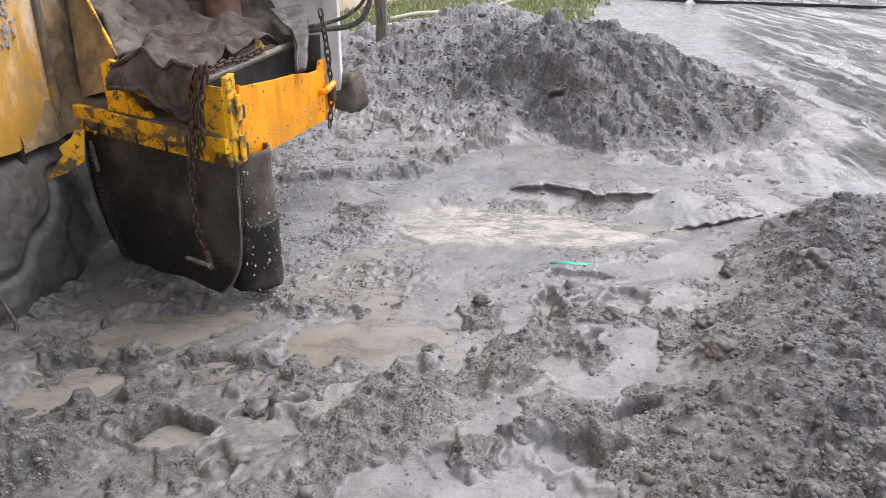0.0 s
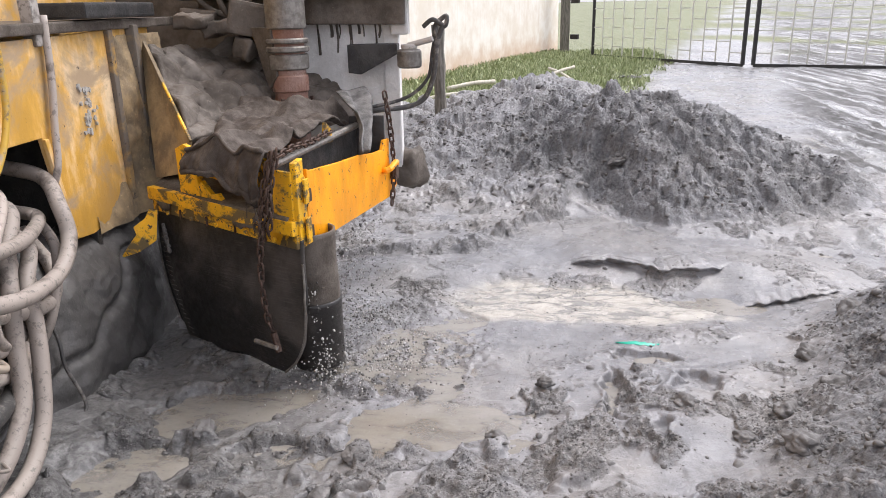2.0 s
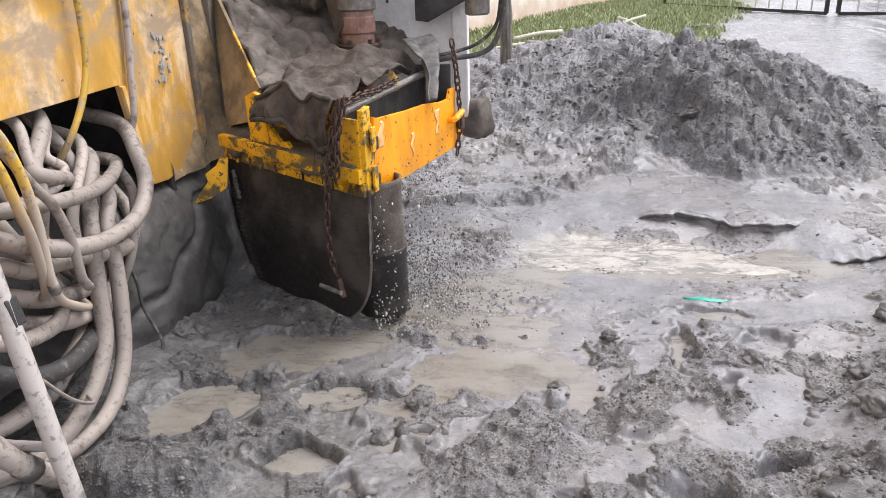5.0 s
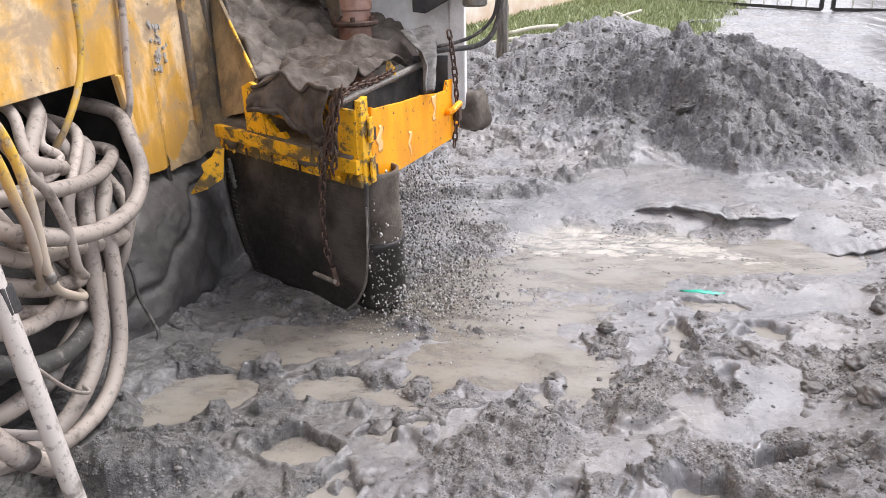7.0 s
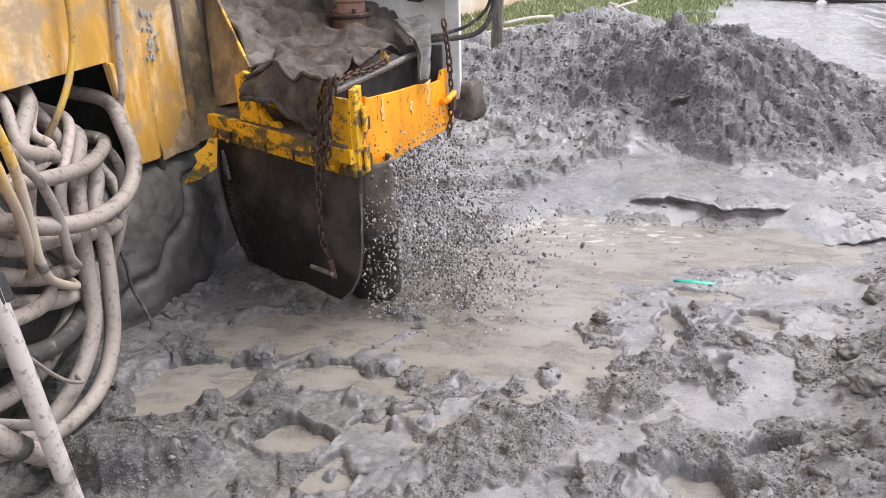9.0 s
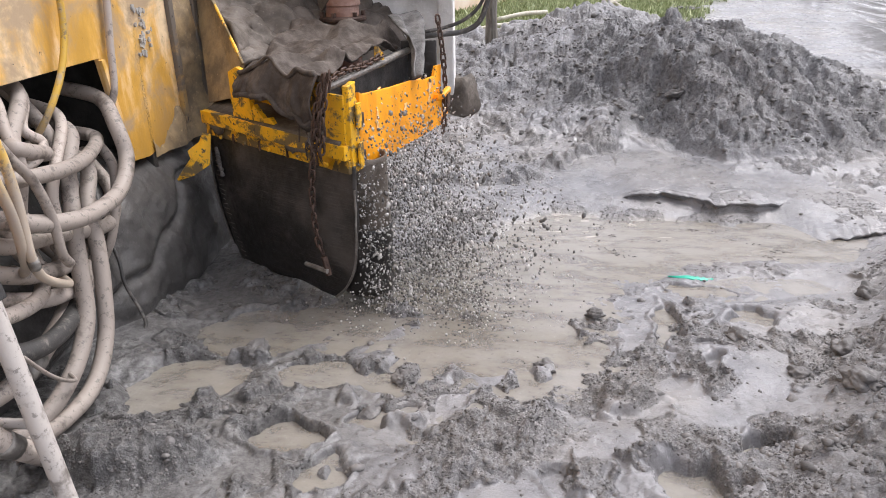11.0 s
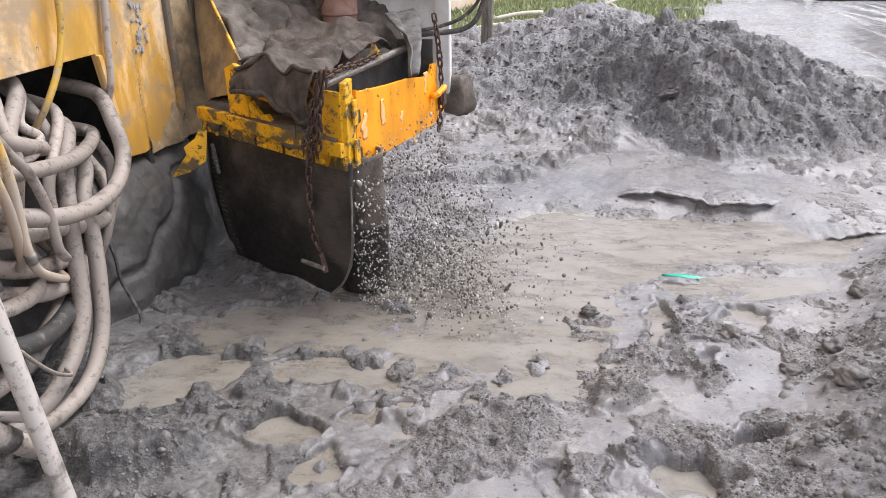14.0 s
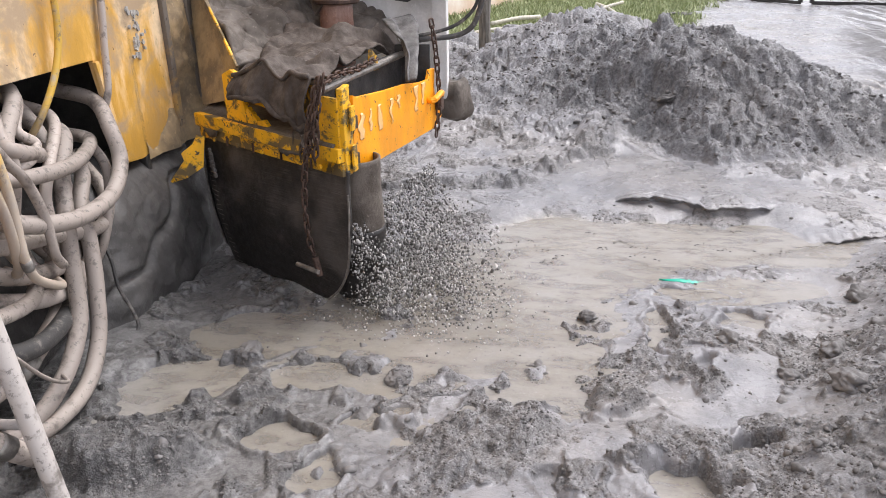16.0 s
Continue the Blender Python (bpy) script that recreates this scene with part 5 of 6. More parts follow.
hose([(-1.79, 1.85, 1.6), (-1.78, 1.96, 1.38), (-1.78, 2.07, 1.23), (-1.78, 2.12, 1.09), (-1.78, 2.14, 0.94), (-1.78, 2.14, 0.82), (-1.78, 2.14, 0.7), (-1.8, 2.2, 0.6), (-1.85, 2.38, 0.49), (-1.98, 2.5, 0.47)], 0.017, HOSE_YELLOW, "yellow air hose hanging before the locker", collar=6)
hose([(-1.77, 1.85, 1.46), (-1.76, 1.93, 1.3), (-1.76, 2.01, 1.15), (-1.76, 2.05, 1.0), (-1.77, 2.09, 0.87), (-1.8, 2.13, 0.72), (-1.87, 2.2, 0.62), (-2.0, 2.3, 0.58)], 0.017, HOSE_YELLOW, "yellow air hose hanging before the locker")
hose([(-1.79, 2.07, 1.2), (-1.8, 2.13, 1.12), (-1.8, 2.19, 1.03), (-1.8, 2.26, 0.94), (-1.8, 2.31, 0.79), (-1.8, 2.32, 0.64), (-1.84, 2.4, 0.57), (-1.95, 2.48, 0.6)], 0.018, HOSE, "thin grey hose hanging before the locker")
hose([(-2.005, 2.93, 1.72), (-2.0, 2.92, 1.54), (-2.0, 2.9, 1.36), (-2.0, 2.83, 1.21), (-2.02, 2.73, 1.07), (-2.1, 2.7, 0.95)], 0.014, HOSE_YELLOW, "thin mustard cable hanging over the yellow sheet")
hose([(-2.025, 3.31, 1.72), (-2.02, 3.28, 1.46), (-2.02, 3.24, 1.26), (-2.02, 3.2, 1.06), (-2.06, 3.16, 0.95)], 0.017, HOSE, "grey conduit running down the yellow sheet")
hose([(-2.0, 2.9, 0.46), (-1.96, 2.88, 0.36), (-1.94, 2.86, 0.25), (-1.9, 2.87, 0.12), (-1.88, 2.86, 0.05), (-1.87, 2.78, 0.01)], 0.008, HOSE_DARK, "thin black cable trailing into the mud", "cable")
hose([(-1.66, 1.85, 0.5), (-1.68, 1.94, 0.39), (-1.7, 2.03, 0.3), (-1.75, 2.16, 0.21), (-1.83, 2.24, 0.18)], 0.007, HOSE, "thin bent wire rod", "wire")
hose([(-0.376, 4.7, 1.62), (-0.42, 4.7, 1.5), (-0.43, 4.7, 1.4), (-0.45, 4.7, 1.29), (-0.5, 4.68, 1.18), (-0.6, 4.66, 1.13), (-0.76, 4.6, 1.12), (-0.9, 4.6, 1.1)], 0.016, HOSE_DARK, "black cable looped behind the box", "cable", "cables of the column")
hose([(-0.42, 4.72, 1.6), (-0.45, 4.72, 1.45), (-0.48, 4.72, 1.3), (-0.58, 4.7, 1.2), (-0.72, 4.68, 1.15), (-0.9, 4.65, 1.12)], 0.011, HOSE_DARK, "black cable looped behind the box", "cable", "cables of the column")
hose([(-0.5, 4.7, 1.6), (-0.44, 4.69, 1.64), (-0.37, 4.7, 1.6), (-0.36, 4.7, 1.66), (-0.43, 4.71, 1.6), (-0.41, 4.7, 1.52)], 0.014, HOSE_DARK, "knotted cable end tied to the column", "cable", "cables of the column")


# ---- pole and yellow case at the near end ----
def pole():
    g = thing("leaning_pole", (-1.5, 1.7, 0), "mud-flecked steel pole leaning against the rig", "pole")
    bm = bmesh.new()
    tube(bm, [(-1.47, 1.68, -0.1), (-1.525, 1.72, 0.02), (-1.68, 1.79, 0.884), (-1.75, 1.845, 1.257), (-1.83, 1.9, 1.7)], 0.03, 14, 8, True, 0.05)
    part("shaft", bm, POLE, g, "", True)
    bm = bmesh.new()
    tube(bm, [(-1.6, 1.76, 0.32), (-1.75, 1.74, 0.33), (-1.98, 1.72, 0.36)], 0.017, 10, 4)
    part("brace", bm, POLE, g, "", True)
    bm = bmesh.new()
    block(bm, (-1.655, 1.79, 0.77), (0.05, 0.05, 0.09), (0, -10, 0), 0.006)
    part("clamp", bm, DARK, g)
    return g


pole()
g = thing("yellow_case", (-1.78, 1.65, 0.82), "yellow steel case fixed beside the leaning pole", "steel case")
bm = bmesh.new()
block(bm, (-1.82, 1.66, 0.9), (0.2, 0.36, 0.16), (0, 0, -8), 0.012)
part("case_body", bm, ORANGE, g)
bm = bmesh.new()
block(bm, (-1.82, 1.66, 0.985), (0.215, 0.375, 0.012), (0, 0, -8), 0.004)
part("lid", bm, YELLOW, g)


# ---- the yard behind ----
def yard_wall():
    a, b = Vector((-4.2, 12.0, -0.1)), Vector((1.9, 27.6, -0.1))
    bm = bmesh.new()
    slab(bm, a, b, 2.9, 0.2, 0.02)
    return tagged(part("wall_yard", bm, WALL, None, "cream limewashed yard wall with rusty stains"), category="wall", kind="structure")


yard_wall()


def gate_leaf(a, b, label):
    a, b = Vector(a), Vector(b)
    g = thing("gate", tuple(a), label, "gate", "leaves of the yard gate")
    along = (b - a).normalized()
    length = (b - a).length
    up = Vector((0, 0, 1))
    for name, p, q, r in (("bottom_rail", a, b, 0.055), ("top_rail", a + up * 2.2, b + up * 2.2, 0.05), ("stile", a, a + up * 2.2, 0.06), ("stile", b, b + up * 2.2, 0.06)):
        bm = bmesh.new()
        tube(bm, [p, q], r, 4, 2, False)
        part(name, bm, GATE_DARK, g)
    n = int(length / 0.4)
    for k in range(1, n):
        bm = bmesh.new()
        p = a + along * (length * k / n)
        tube(bm, [p + up * 0.05, p + up * 2.15], 0.022, 4, 2, False)
        part("bar", bm, GATE_PALE, g)
    for k in range(n):
        for j in range(4):
            z = 0.3 + 0.55 * j + 0.27 * (k % 2)
            if z < 2.1:
                bm = bmesh.new()
                tube(bm, [a + along * (length * k / n) + up * z, a + along * (length * (k + 1) / n) + up * z], 0.019, 4, 2, False)
                part("rung", bm, GATE_PALE, g)
    return g


gate_leaf((2.85, 24.4, 0.06), (6.1, 19.95, 0.06), "steel gate leaf of cream bars in a dark frame")
gate_leaf((6.35, 19.9, 0.06), (10.9, 18.0, 0.06), "steel gate leaf of cream bars in a dark frame")
g = thing("gate_post", (2.2, 27.0, 0), "dark wooden gate post with hinges at the wall's end", "gate post")
bm = bmesh.new()
block(bm, (2.15, 26.6, 1.3), (0.3, 0.3, 2.8), None, 0.02)
part("post", bm, STAKE, g)
for z in (0.55, 1.7):
    bm = bmesh.new()
    block(bm, (2.45, 26.3, z), (0.3, 0.1, 0.16), (0, 0, -40), 0.01)
    part("hinge", bm, GATE_DARK, g)


def stake():
    bm = bmesh.new()
    z = ground_at(-0.73, 8.8)
    tube(bm, [(-0.73, 8.8, z - 0.2), (-0.74, 8.8, z + 0.4), (-0.745, 8.8, 1.5)], 0.07, 9, 6, True, 0.25)
    tagged(part("wooden_stake", bm, STAKE, None, "weathered wooden stake standing in the mud"), category="stake")


stake()
for a, b, r, label in (((-1.02, 14.2, 0.2), (-0.15, 14.8, 0.26), 0.04, "pale peeled stick lying in the grass"), ((-1.3, 12.7, 0.2), (-0.3, 13.2, 0.24), 0.03, "pale peeled stick lying in the grass"),
                       ((0.75, 15.0, 0.25), (1.45, 15.6, 0.45), 0.03, "thin pale twig crossing another"), ((1.35, 15.0, 0.25), (0.95, 15.7, 0.42), 0.028, "thin pale twig crossing another")):
    bm = bmesh.new()
    m = (Vector(a) + Vector(b)) / 2 + Vector((0, 0, 0.03))
    tube(bm, [a, m, b], r, 8, 5, True, 0.2)
    tagged(part("stick", bm, STICK, None, label, True), category="stick", group="sticks in the grass")
for x, y, r in ((2.6, 17.0, 0.0), (0.9, 19.5, 1.0)):
    bm = bmesh.new()

    def scrap(u, v):
        return Vector((x + 0.5 * u, y + 0.3 * v, 0.08 + 0.08 * noise.noise(Vector((u * 3, v * 3, r)))))

    patch(bm, scrap, 8, 8, 0.01)
    tagged(part("plastic_bag", bm, WOVEN, None, "crumpled white plastic bag in the grass", True), category="plastic bag")


def grass():
    """Tufts on the strip before the wall and beyond the gate."""
    rng = np.random.default_rng(4)
    verts, faces = [], []
    xs, ys = rng.uniform(-4, 5, 60000), rng.uniform(11, 27, 60000)
    keep = green_zone(xs, ys) > rng.uniform(0.1, 1.3, 60000)
    for x, y, z in zip(xs[keep], ys[keep], height(xs[keep], ys[keep])):
        if x < -4.2 + (y - 12) * 0.39:
            continue
        a = rng.uniform(0, math.tau)
        h, w = rng.uniform(0.04, 0.15), rng.uniform(0.01, 0.03)
        dx, dy = math.cos(a) * w, math.sin(a) * w
        lx, ly = rng.uniform(-0.08, 0.08, 2)
        k = len(verts)
        verts += [(x - dx, y - dy, z), (x + dx, y + dy, z), (x + lx * 0.5 + dx * 0.7, y + ly * 0.5 + dy * 0.7, z + h * 0.6), (x + lx, y + ly, z + h)]
        faces += [(k, k + 1, k + 2), (k, k + 2, k + 3)]
    me = bpy.data.meshes.new("grass")
    me.from_pydata(verts, [], faces)
    me.materials.append(GRASS)
    return tagged(new("grass", me), "short green weeds before the yard wall", "grass", kind="stuff")


grass()


# ---- lumps of mud ----
def clod_mesh(seed, size):
    bm = bmesh.new()
    lump(bm, (0, 0, 0), size, seed, 4, 0.5)
    for f in bm.faces:
        f.smooth = True
    me = bpy.data.meshes.new("mud_clod")
    bm.to_mesh(me)
    bm.free()
    me.materials.append(CLOD)
    return me


for k, (x, y, s, label) in enumerate((
    (0.785, 3.04, 0.06, "rounded grey mud clod lying on wet silt"), (1.2, 2.93, 0.085, "dark angular mud clod on the heap"), (1.42, 3.05, 0.07, "dark angular mud clod on the heap"),
    (-1.3, 2.74, 0.06, "mud clod standing out of shallow water"), (-0.05, 2.82, 0.05, "mud clod beside a pool"), (0.18, 3.22, 0.04, "mud clod beside a pool"),
    (-0.62, 2.63, 0.05, "mud clod standing out of shallow water"), (-0.72, 2.38, 0.045, "mud clod standing out of shallow water"), (0.95, 2.75, 0.06, "broken mud clod at the heap's foot"),
    (1.1, 2.55, 0.07, "broken mud clod at the heap's foot"), (1.5, 3.5, 0.08, "dark angular mud clod on the heap"), (1.75, 3.2, 0.09, "dark angular mud clod on the heap"),
    (1.85, 3.9, 0.09, "dark angular mud clod on the heap"), (0.98, 6.35, 0.12, "flat mud slab on the spoil ridge"))):
    ob = new("mud_clod", clod_mesh(k + 1, (s, s * random.uniform(0.65, 0.95), s * (0.6 if y < 5 else 0.3))))
    ob.matrix_basis = pose(x, y, ground_at(x, y) - s * 0.1, random.uniform(-15, 15), random.uniform(-15, 15), random.uniform(0, 360))
    tagged(ob, label, "mud clod", "mud clods")


def strew(name, label, x, y, s, seed, sink, material):
    """Many small broken lumps as one piece of stuff."""
    rng = np.random.default_rng(seed)
    base = bmesh.new()
    bmesh.ops.create_icosphere(base, subdivisions=1, radius=1.0)
    bv = np.array([v.co[:] for v in base.verts])
    bf = np.array([[v.index for v in f.verts] for f in base.faces])
    base.free()
    n, k = len(x), len(bv)
    shape = np.stack((rng.uniform(0.7, 1.3, n), rng.uniform(0.6, 1.1, n), rng.uniform(0.45, 0.85, n)), 1) * s[:, None]
    p = bv[None] * (1 + rng.uniform(-0.3, 0.3, (n, k, 1))) * shape[:, None]
    a = rng.uniform(0, math.tau, n)[:, None]
    c, d = np.cos(a), np.sin(a)
    z = height(x, y) - s * sink
    co = np.stack((p[:, :, 0] * c - p[:, :, 1] * d + x[:, None], p[:, :, 0] * d + p[:, :, 1] * c + y[:, None], p[:, :, 2] + z[:, None]), 2)
    tris = (bf[None] + (np.arange(n) * k)[:, None, None]).reshape(-1)
    me = bpy.data.meshes.new(name)
    me.vertices.add(n * k)
    me.vertices.foreach_set("co", co.astype(np.float32).ravel())
    me.loops.add(len(tris))
    me.loops.foreach_set("vertex_index", tris.astype(np.int32))
    me.polygons.add(len(tris) // 3)
    me.polygons.foreach_set("loop_start", np.arange(0, len(tris), 3, dtype=np.int32))
    me.update(calc_edges=True)
    me.materials.append(material)
    return tagged(new(name, me), label, "mud crumbs", kind="stuff")


def crumbs():
    rng = np.random.default_rng(9)
    n = 30000
    y = 1.6 + 7.2 * rng.power(0.75, n)
    x = rng.uniform(-1.7, 3.2, n)
    heap, ridge, stream, silt, road, flat = zones(x, y)
    want = np.clip(0.95 * heap + 0.5 * ease(ridge, 0.03, 0.25) + 0.04, 0, 1) * (1 - silt * 0.97) * (1 - flat) * (1 - stream) * (1 - road)
    keep = rng.uniform(0, 1, n) < want
    x, y = x[keep], y[keep]
    s = np.minimum(0.005 + 0.008 * rng.exponential(0.8, len(x)), 0.03) * (0.9 + 0.03 * y)
    strew("mud_crumbs", "loose grey mud crumbs strewn over the heaps", x, y, s, 10, 0.2, CLOD)
    # torn flakes of mud between the pools
    n = 9000
    x, y = rng.uniform(-1.7, 1.6, n), 1.65 + 2.5 * rng.power(0.9, n)
    heap, ridge, stream, silt, road, flat = zones(x, y)
    keep = rng.uniform(0, 1, n) < (0.09 + 0.7 * clumps(x, y) + 0.35 * oval(x, y, -0.6, 2.9, 1.0, 0.7)) * (1 - 0.8 * flat) * (1 - 0.8 * stream)
    x, y = x[keep], y[keep]
    strew("mud_flakes", "torn flakes of grey mud between the pools", x, y, 0.005 + 0.0045 * rng.exponential(0.8, len(x)), 12, 0.45, CLOD)
    # sandy grit washed together in patches round the pools
    n = 130000
    x, y = rng.uniform(-1.7, 2.0, n), 1.6 + 3.4 * rng.power(0.8, n)
    heap, ridge, stream, silt, road, flat = zones(x, y)
    want = (0.02 + 0.85 * clumps(x, y)) * (1 - silt * 0.95) * (1 - 0.9 * flat) * (1 - 0.9 * stream)
    want = want + 0.5 * oval(x, y, -0.55, 3.6, 0.5, 0.45, 30)
    keep = rng.uniform(0, 1, n) < want
    x, y = x[keep][:22000], y[keep][:22000]
    s = np.minimum(0.0022 + 0.0016 * rng.exponential(1.0, len(x)), 0.009) * (0.75 + 0.1 * y)
    strew("grit", "sandy grit washed together round the pools", x, y, s, 11, 0.1, CLOD)


crumbs()

bm = bmesh.new()
patch(bm, lambda u, v: Vector((0.58 + 0.24 * u, 3.675 + 0.028 * (v - 0.5) * math.sin(u * 3.14) + 0.03 * (u - 0.5) ** 2 * 4, max(-0.012, ground_at(0.58 + 0.24 * u, 3.675)) + 0.001 * math.sin(u * 3.14) + 0.006 * v)), 16, 4, 0.006)
scrap = tagged(part("plastic_scrap", bm, GREEN, None, "bright green plastic strip half sunk in the silt", True), category="plastic scrap")


# ---- falling and flowing water ----
def spray(count, spread, seed, name="water_spray"):
    """A loose shower of drops, one rigid piece; its origin is its upper middle."""
    rng = random.Random(seed)
    bm = bmesh.new()
    e = (R - C).normalized()
    for k in range(count):
        u = rng.random() ** 1.3
        fall = rng.random()
        out = (0.05 + spread * 1.3 * fall ** 1.2) * rng.random() ** 0.9 - 0.05 * rng.random()
        p = e * (0.02 + 1.12 * u) + Vector((0.95, -0.3, 0)) * out + Vector((0, 0, -0.75 * fall))
        s = rng.uniform(0.0018, 0.0045) * (1.0 + 0.7 * spread ** 2) * (1.9 if rng.random() < 0.1 else 1.0)
        made = bmesh.ops.create_icosphere(bm, subdivisions=1, radius=1.0)["verts"]
        bmesh.ops.transform(bm, matrix=Matrix.Translation(p) @ pose(0, 0, 0, rng.uniform(-40, 40), rng.uniform(-40, 40), 0) @ Matrix.Diagonal((s, s, s * rng.uniform(0.8, 2.2), 1)), verts=made)
    ob = part(name, bm, DROPS, None, "shower of muddy drops falling from the box", True)
    return tagged(ob, category="water spray", group="falling drops", kind="stuff")


SPRAYS = [spray(560, 0.16 + 0.045 * k, 50 + k) for k in range(18)]


def runnel(seed):
    """A tongue of muddy water that slides down the side plate."""
    rng = random.Random(seed)
    e = (R - C).normalized()
    n = Vector((e.y, -e.x, 0))
    w, h = rng.uniform(0.03, 0.09), rng.uniform(0.06, 0.14)
    bm = bmesh.new()

    def film(u, v):
        k = 0.25 + 0.75 * abs(math.sin(v * 2.2 + seed)) * (1 - 0.6 * v)
        a = (u - 0.5) * w * k + 0.03 * noise.noise(Vector((v * 3, seed, 0)))
        return e * a + Vector((0, 0, -h * v)) + n * (0.003 * math.sin(u * math.pi) * math.sin(v * math.pi) + 0.001)

    patch(bm, film, 8, 14, 0.002)
    return tagged(part("water_runnel", bm, FILM, None, "pale muddy water running down the orange plate", True), category="water runnel", group="runnels on the plate")


RUNNELS = [runnel(k) for k in range(7)]


def burst(seed):
    """Drops thrown up where the water strikes; one rigid piece."""
    rng = random.Random(seed)
    bm = bmesh.new()
    for k in range(420):
        r = abs(rng.gauss(0, 0.2))
        a = rng.uniform(0, math.tau)
        s = rng.uniform(0.002, 0.0065)
        made = bmesh.ops.create_icosphere(bm, subdivisions=1, radius=s)["verts"]
        bmesh.ops.translate(bm, vec=(r * math.cos(a), r * math.sin(a), rng.uniform(0.0, 0.17) * math.exp(-r * 3)), verts=made)
    return tagged(part("water_splash", bm, DROPS, None, "drops thrown up from the struck water", True), category="water splash", group="splashes below the box", kind="stuff")


BURSTS = [burst(80 + k) for k in range(9)]


def floater(seed):
    bm = bmesh.new()
    rng = random.Random(seed)
    for k in range(rng.randint(3, 6)):
        lump(bm, (rng.uniform(-0.05, 0.05), rng.uniform(-0.02, 0.02), 0), (rng.uniform(0.004, 0.011), rng.uniform(0.003, 0.007), 0.003), seed + k, 1, 0.4)
    ob = part("floating_crumbs", bm, CLOD, None, "mud crumbs carried along on the water", True)
    return tagged(ob, category="mud crumbs", group="drifting crumbs", kind="stuff")


FLOATERS = [floater(k) for k in range(26)]

RISE = ((0.0, -0.034), (2.0, -0.032), (4.0, -0.027), (6.5, -0.018), (8.0, -0.013), (10.0, -0.010), (12.0, -0.008), (16.0, -0.005))


def level(t):
    return float(np.interp(t, [r[0] for r in RISE], [r[1] for r in RISE]))


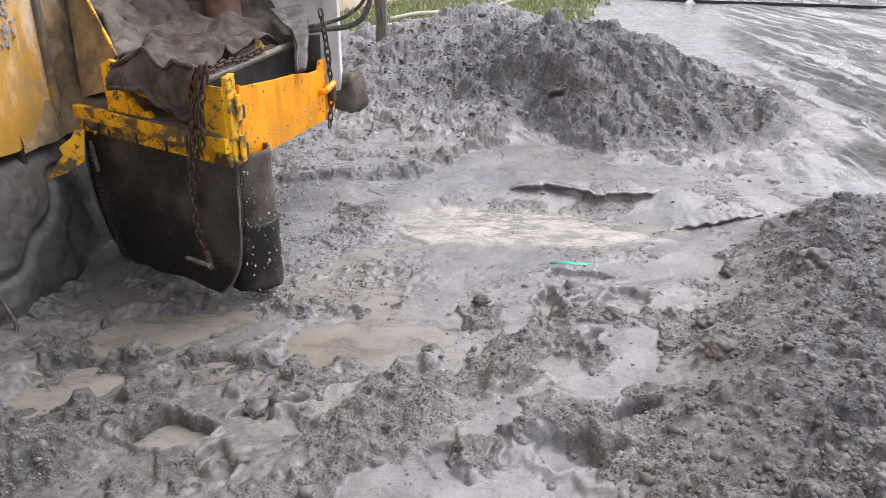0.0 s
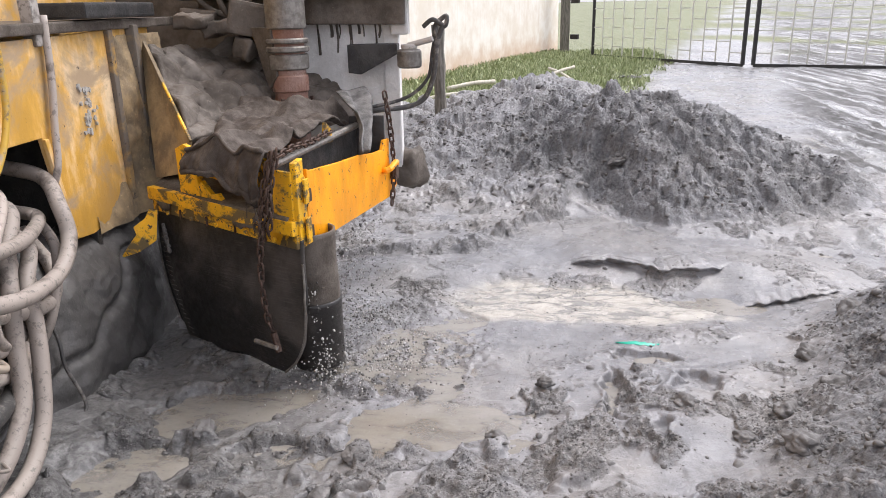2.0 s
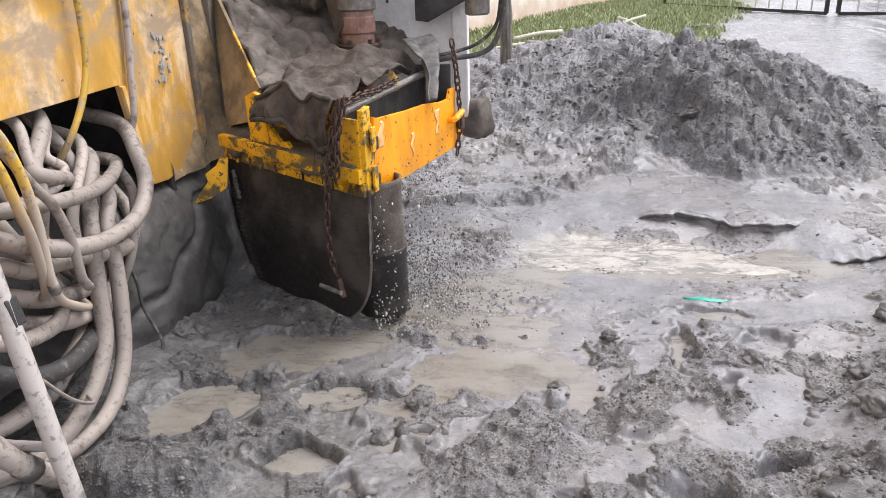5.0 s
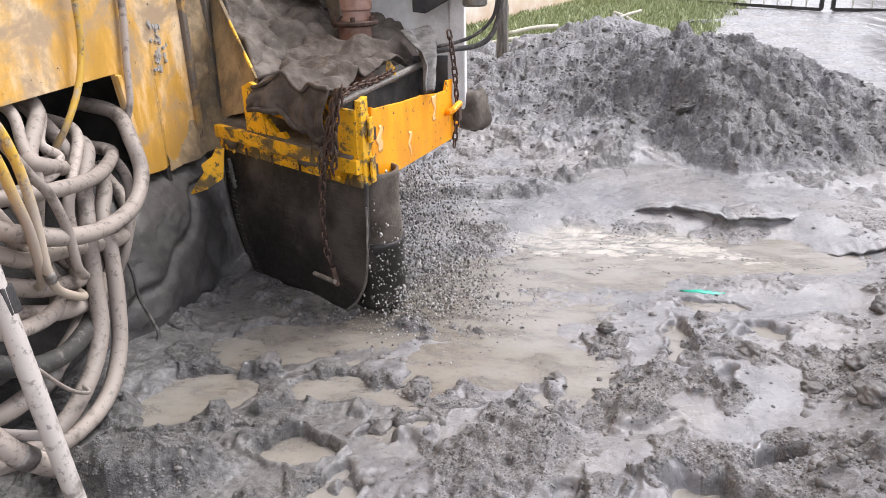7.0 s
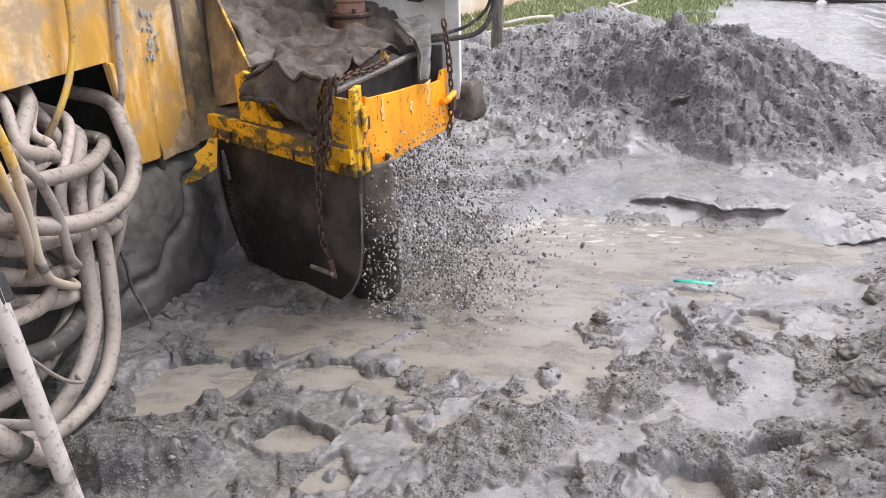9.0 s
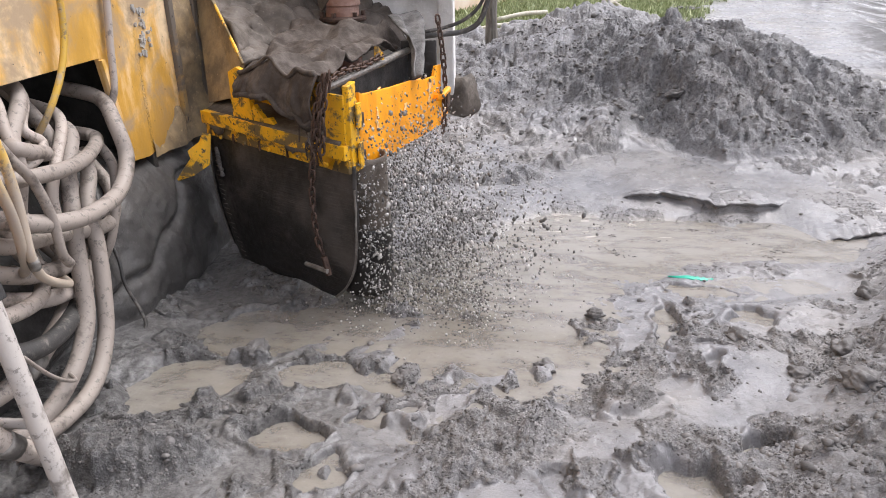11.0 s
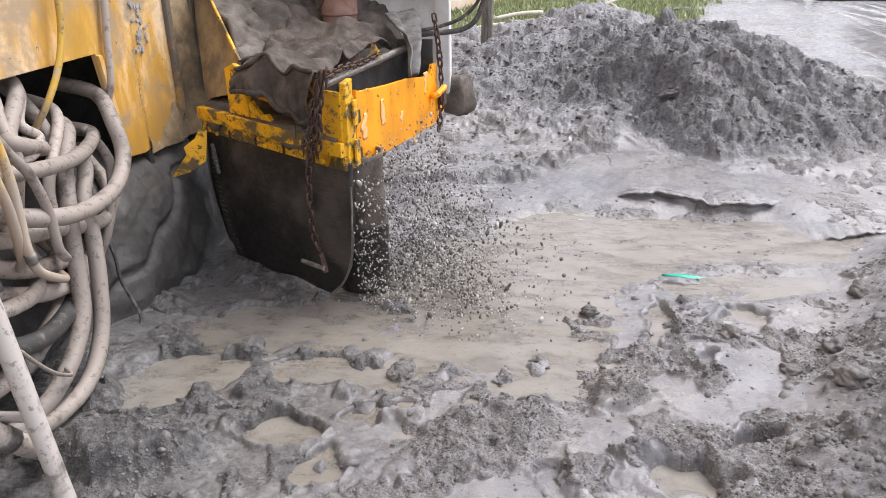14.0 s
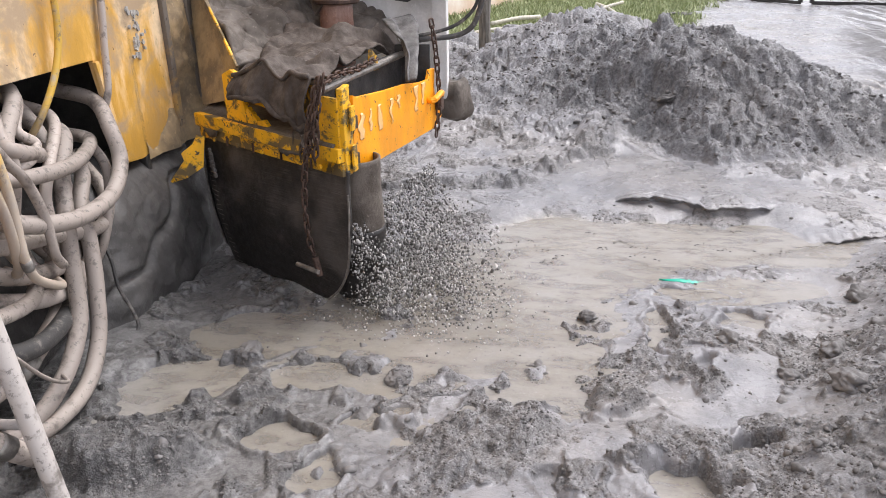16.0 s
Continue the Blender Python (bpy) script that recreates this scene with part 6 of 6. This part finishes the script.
def motions():
    walk(water, [(t, pose(0.05 * t, 0.01 * t, z)) for t, z in RISE])
    # the flap and its chain swing a few millimetres
    home = flap.matrix_basis.copy()
    home_c = chain_front.matrix_basis.copy()
    rows, rows_c = [], []
    for k in range(81):
        t = k * 0.2
        a = 1.1 * math.sin(t * 2.1) + 0.6 * math.sin(t * 5.3 + 1)
        rows.append((t, home @ pose(0, 0, 0, 0.6 * a, 0.5 * a, 0)))
        rows_c.append((t, home_c @ pose(0, 0, 0, 0.7 * a, 0.8 * a + 0.5, 0)))
    walk(flap, rows)
    walk(chain_front, rows_c)
    # the drill pipe turns and is slowly raised and lowered
    base = pipe.matrix_basis.copy()
    walk(pipe, [(k * 0.5, base @ pose(0, 0, 0.13 * math.sin(k * 0.5 * 1.45 + 2.6), 0, 0, 50 * k)) for k in range(33)])
    # drops fall from the lower edge of the side plate, more of them later on
    for k, ob in enumerate(SPRAYS):
        start = (0.0, 2.6, 3.3, 4.0, 4.8, 5.5, 6.4, 7.4, 8.2, 8.8, 9.4, 9.9, 10.3, 10.7, 11.0, 11.2, 11.6, 12.5)[k]
        span = 0.41 + 0.023 * (k * 7 % 5)
        t = start + 0.043 * k
        rows = [(0.0, pose(C.x - 0.35, C.y + 0.5, -1.6))] if t > 0.06 else []
        turn = 0
        while t + span < 16.0:
            for j in range(5):
                s = j / 4
                rows.append((t + span * s, pose(C.x + 0.03 * s * (k % 3), C.y - 0.02 * s, (0.98 if k > 11 else 0.78) - 1.3 * s * (0.45 + 0.55 * s), 0, 0, 3 * math.sin(turn * 1.7))))
            t += span + 0.067
            turn += 1
        rows.append((16.0, rows[-1][1] if t > 16 else pose(C.x, C.y, 0.45)))
        walk(ob, rows)
    # splashes leap from the water below the plate
    for k, ob in enumerate(BURSTS):
        x, y = -0.82 + 0.42 * ((k * 0.618) % 1), 3.2 + 0.85 * ((k * 0.382) % 1)
        t, rows, turn = (0.0, 0.1, 0.2, 0.0, 3.0, 5.0, 6.3, 7.2, 10.0)[k], [], 0
        if t > 0:
            rows.append((0.0, pose(x, y, -0.4)))
        while t + 0.34 < 16:
            for j, z in enumerate((-0.12, -0.03, 0.0, -0.04, -0.15)):
                rows.append((t + 0.075 * j + 0.01, pose(x + 0.05 * math.sin(turn), y + 0.05 * math.cos(turn * 1.3), z, 0, 0, (turn * 70) % 60)))
            t += 0.36 + 0.03 * (k % 3)
            turn += 1
        rows.append((16.0, pose(x, y, -0.01, 0, 0, 20)))
        walk(ob, rows)
    # runnels slip down the plate and drop behind its lower edge
    e = (R - C).normalized()
    n = Vector((e.y, -e.x, 0))
    for k, ob in enumerate(RUNNELS):
        t, u, rows = (3.1, 3.4, 4.5, 6.2, 7.5, 9.5, 11.0)[k], 0.15 + 0.8 * ((k * 0.37) % 1), []
        lane = C + (R - C) * u + n * 0.012
        span = 0.8 + 0.1 * (k % 3)
        if t > 0:
            rows.append((0.0, pose(lane.x - 0.2, lane.y, 0.7)))
            rows.append((t - 0.05, pose(lane.x - 0.2, lane.y, 0.7)))
        while t + span < 16:
            for j in range(5):
                s = j / 4
                back = 0.03 if j in (0, 4) else 0.0
                rows.append((t + span * s, pose(lane.x - n.x * back, lane.y - n.y * back, 1.03 - 0.05 * u - 0.26 * s * s)))
            t += span + 0.067
        rows.append((16.0, pose(lane.x, lane.y, 0.95)))
        walk(ob, rows)
    # crumbs drift down the stream and sink at its end
    for k, ob in enumerate(FLOATERS):
        rng = random.Random(k)
        side, speed, t = rng.uniform(-0.28, 0.28), rng.uniform(0.16, 0.3), 0.0
        s = rng.random() * 2.2
        rows = []
        while t < 16.0:
            x = -0.75 + s
            y = float(np.interp(x, (-1.2, -0.6, 0.0, 0.9, 1.6), (3.3, 3.6, 4.1, 4.2, 4.25))) + side
            dip = -0.12 if s > 2.15 or s < 0.05 else 0.0
            rows.append((t, pose(x, y, level(t) + 0.002 + dip, 0, 0, 25 * math.sin(s * 2 + k))))
            t += 0.4
            s += speed * 0.4
            if s > 2.3:
                s = 0.0
        rows.append((16.0, rows[-1][1]))
        walk(ob, rows)


motions()
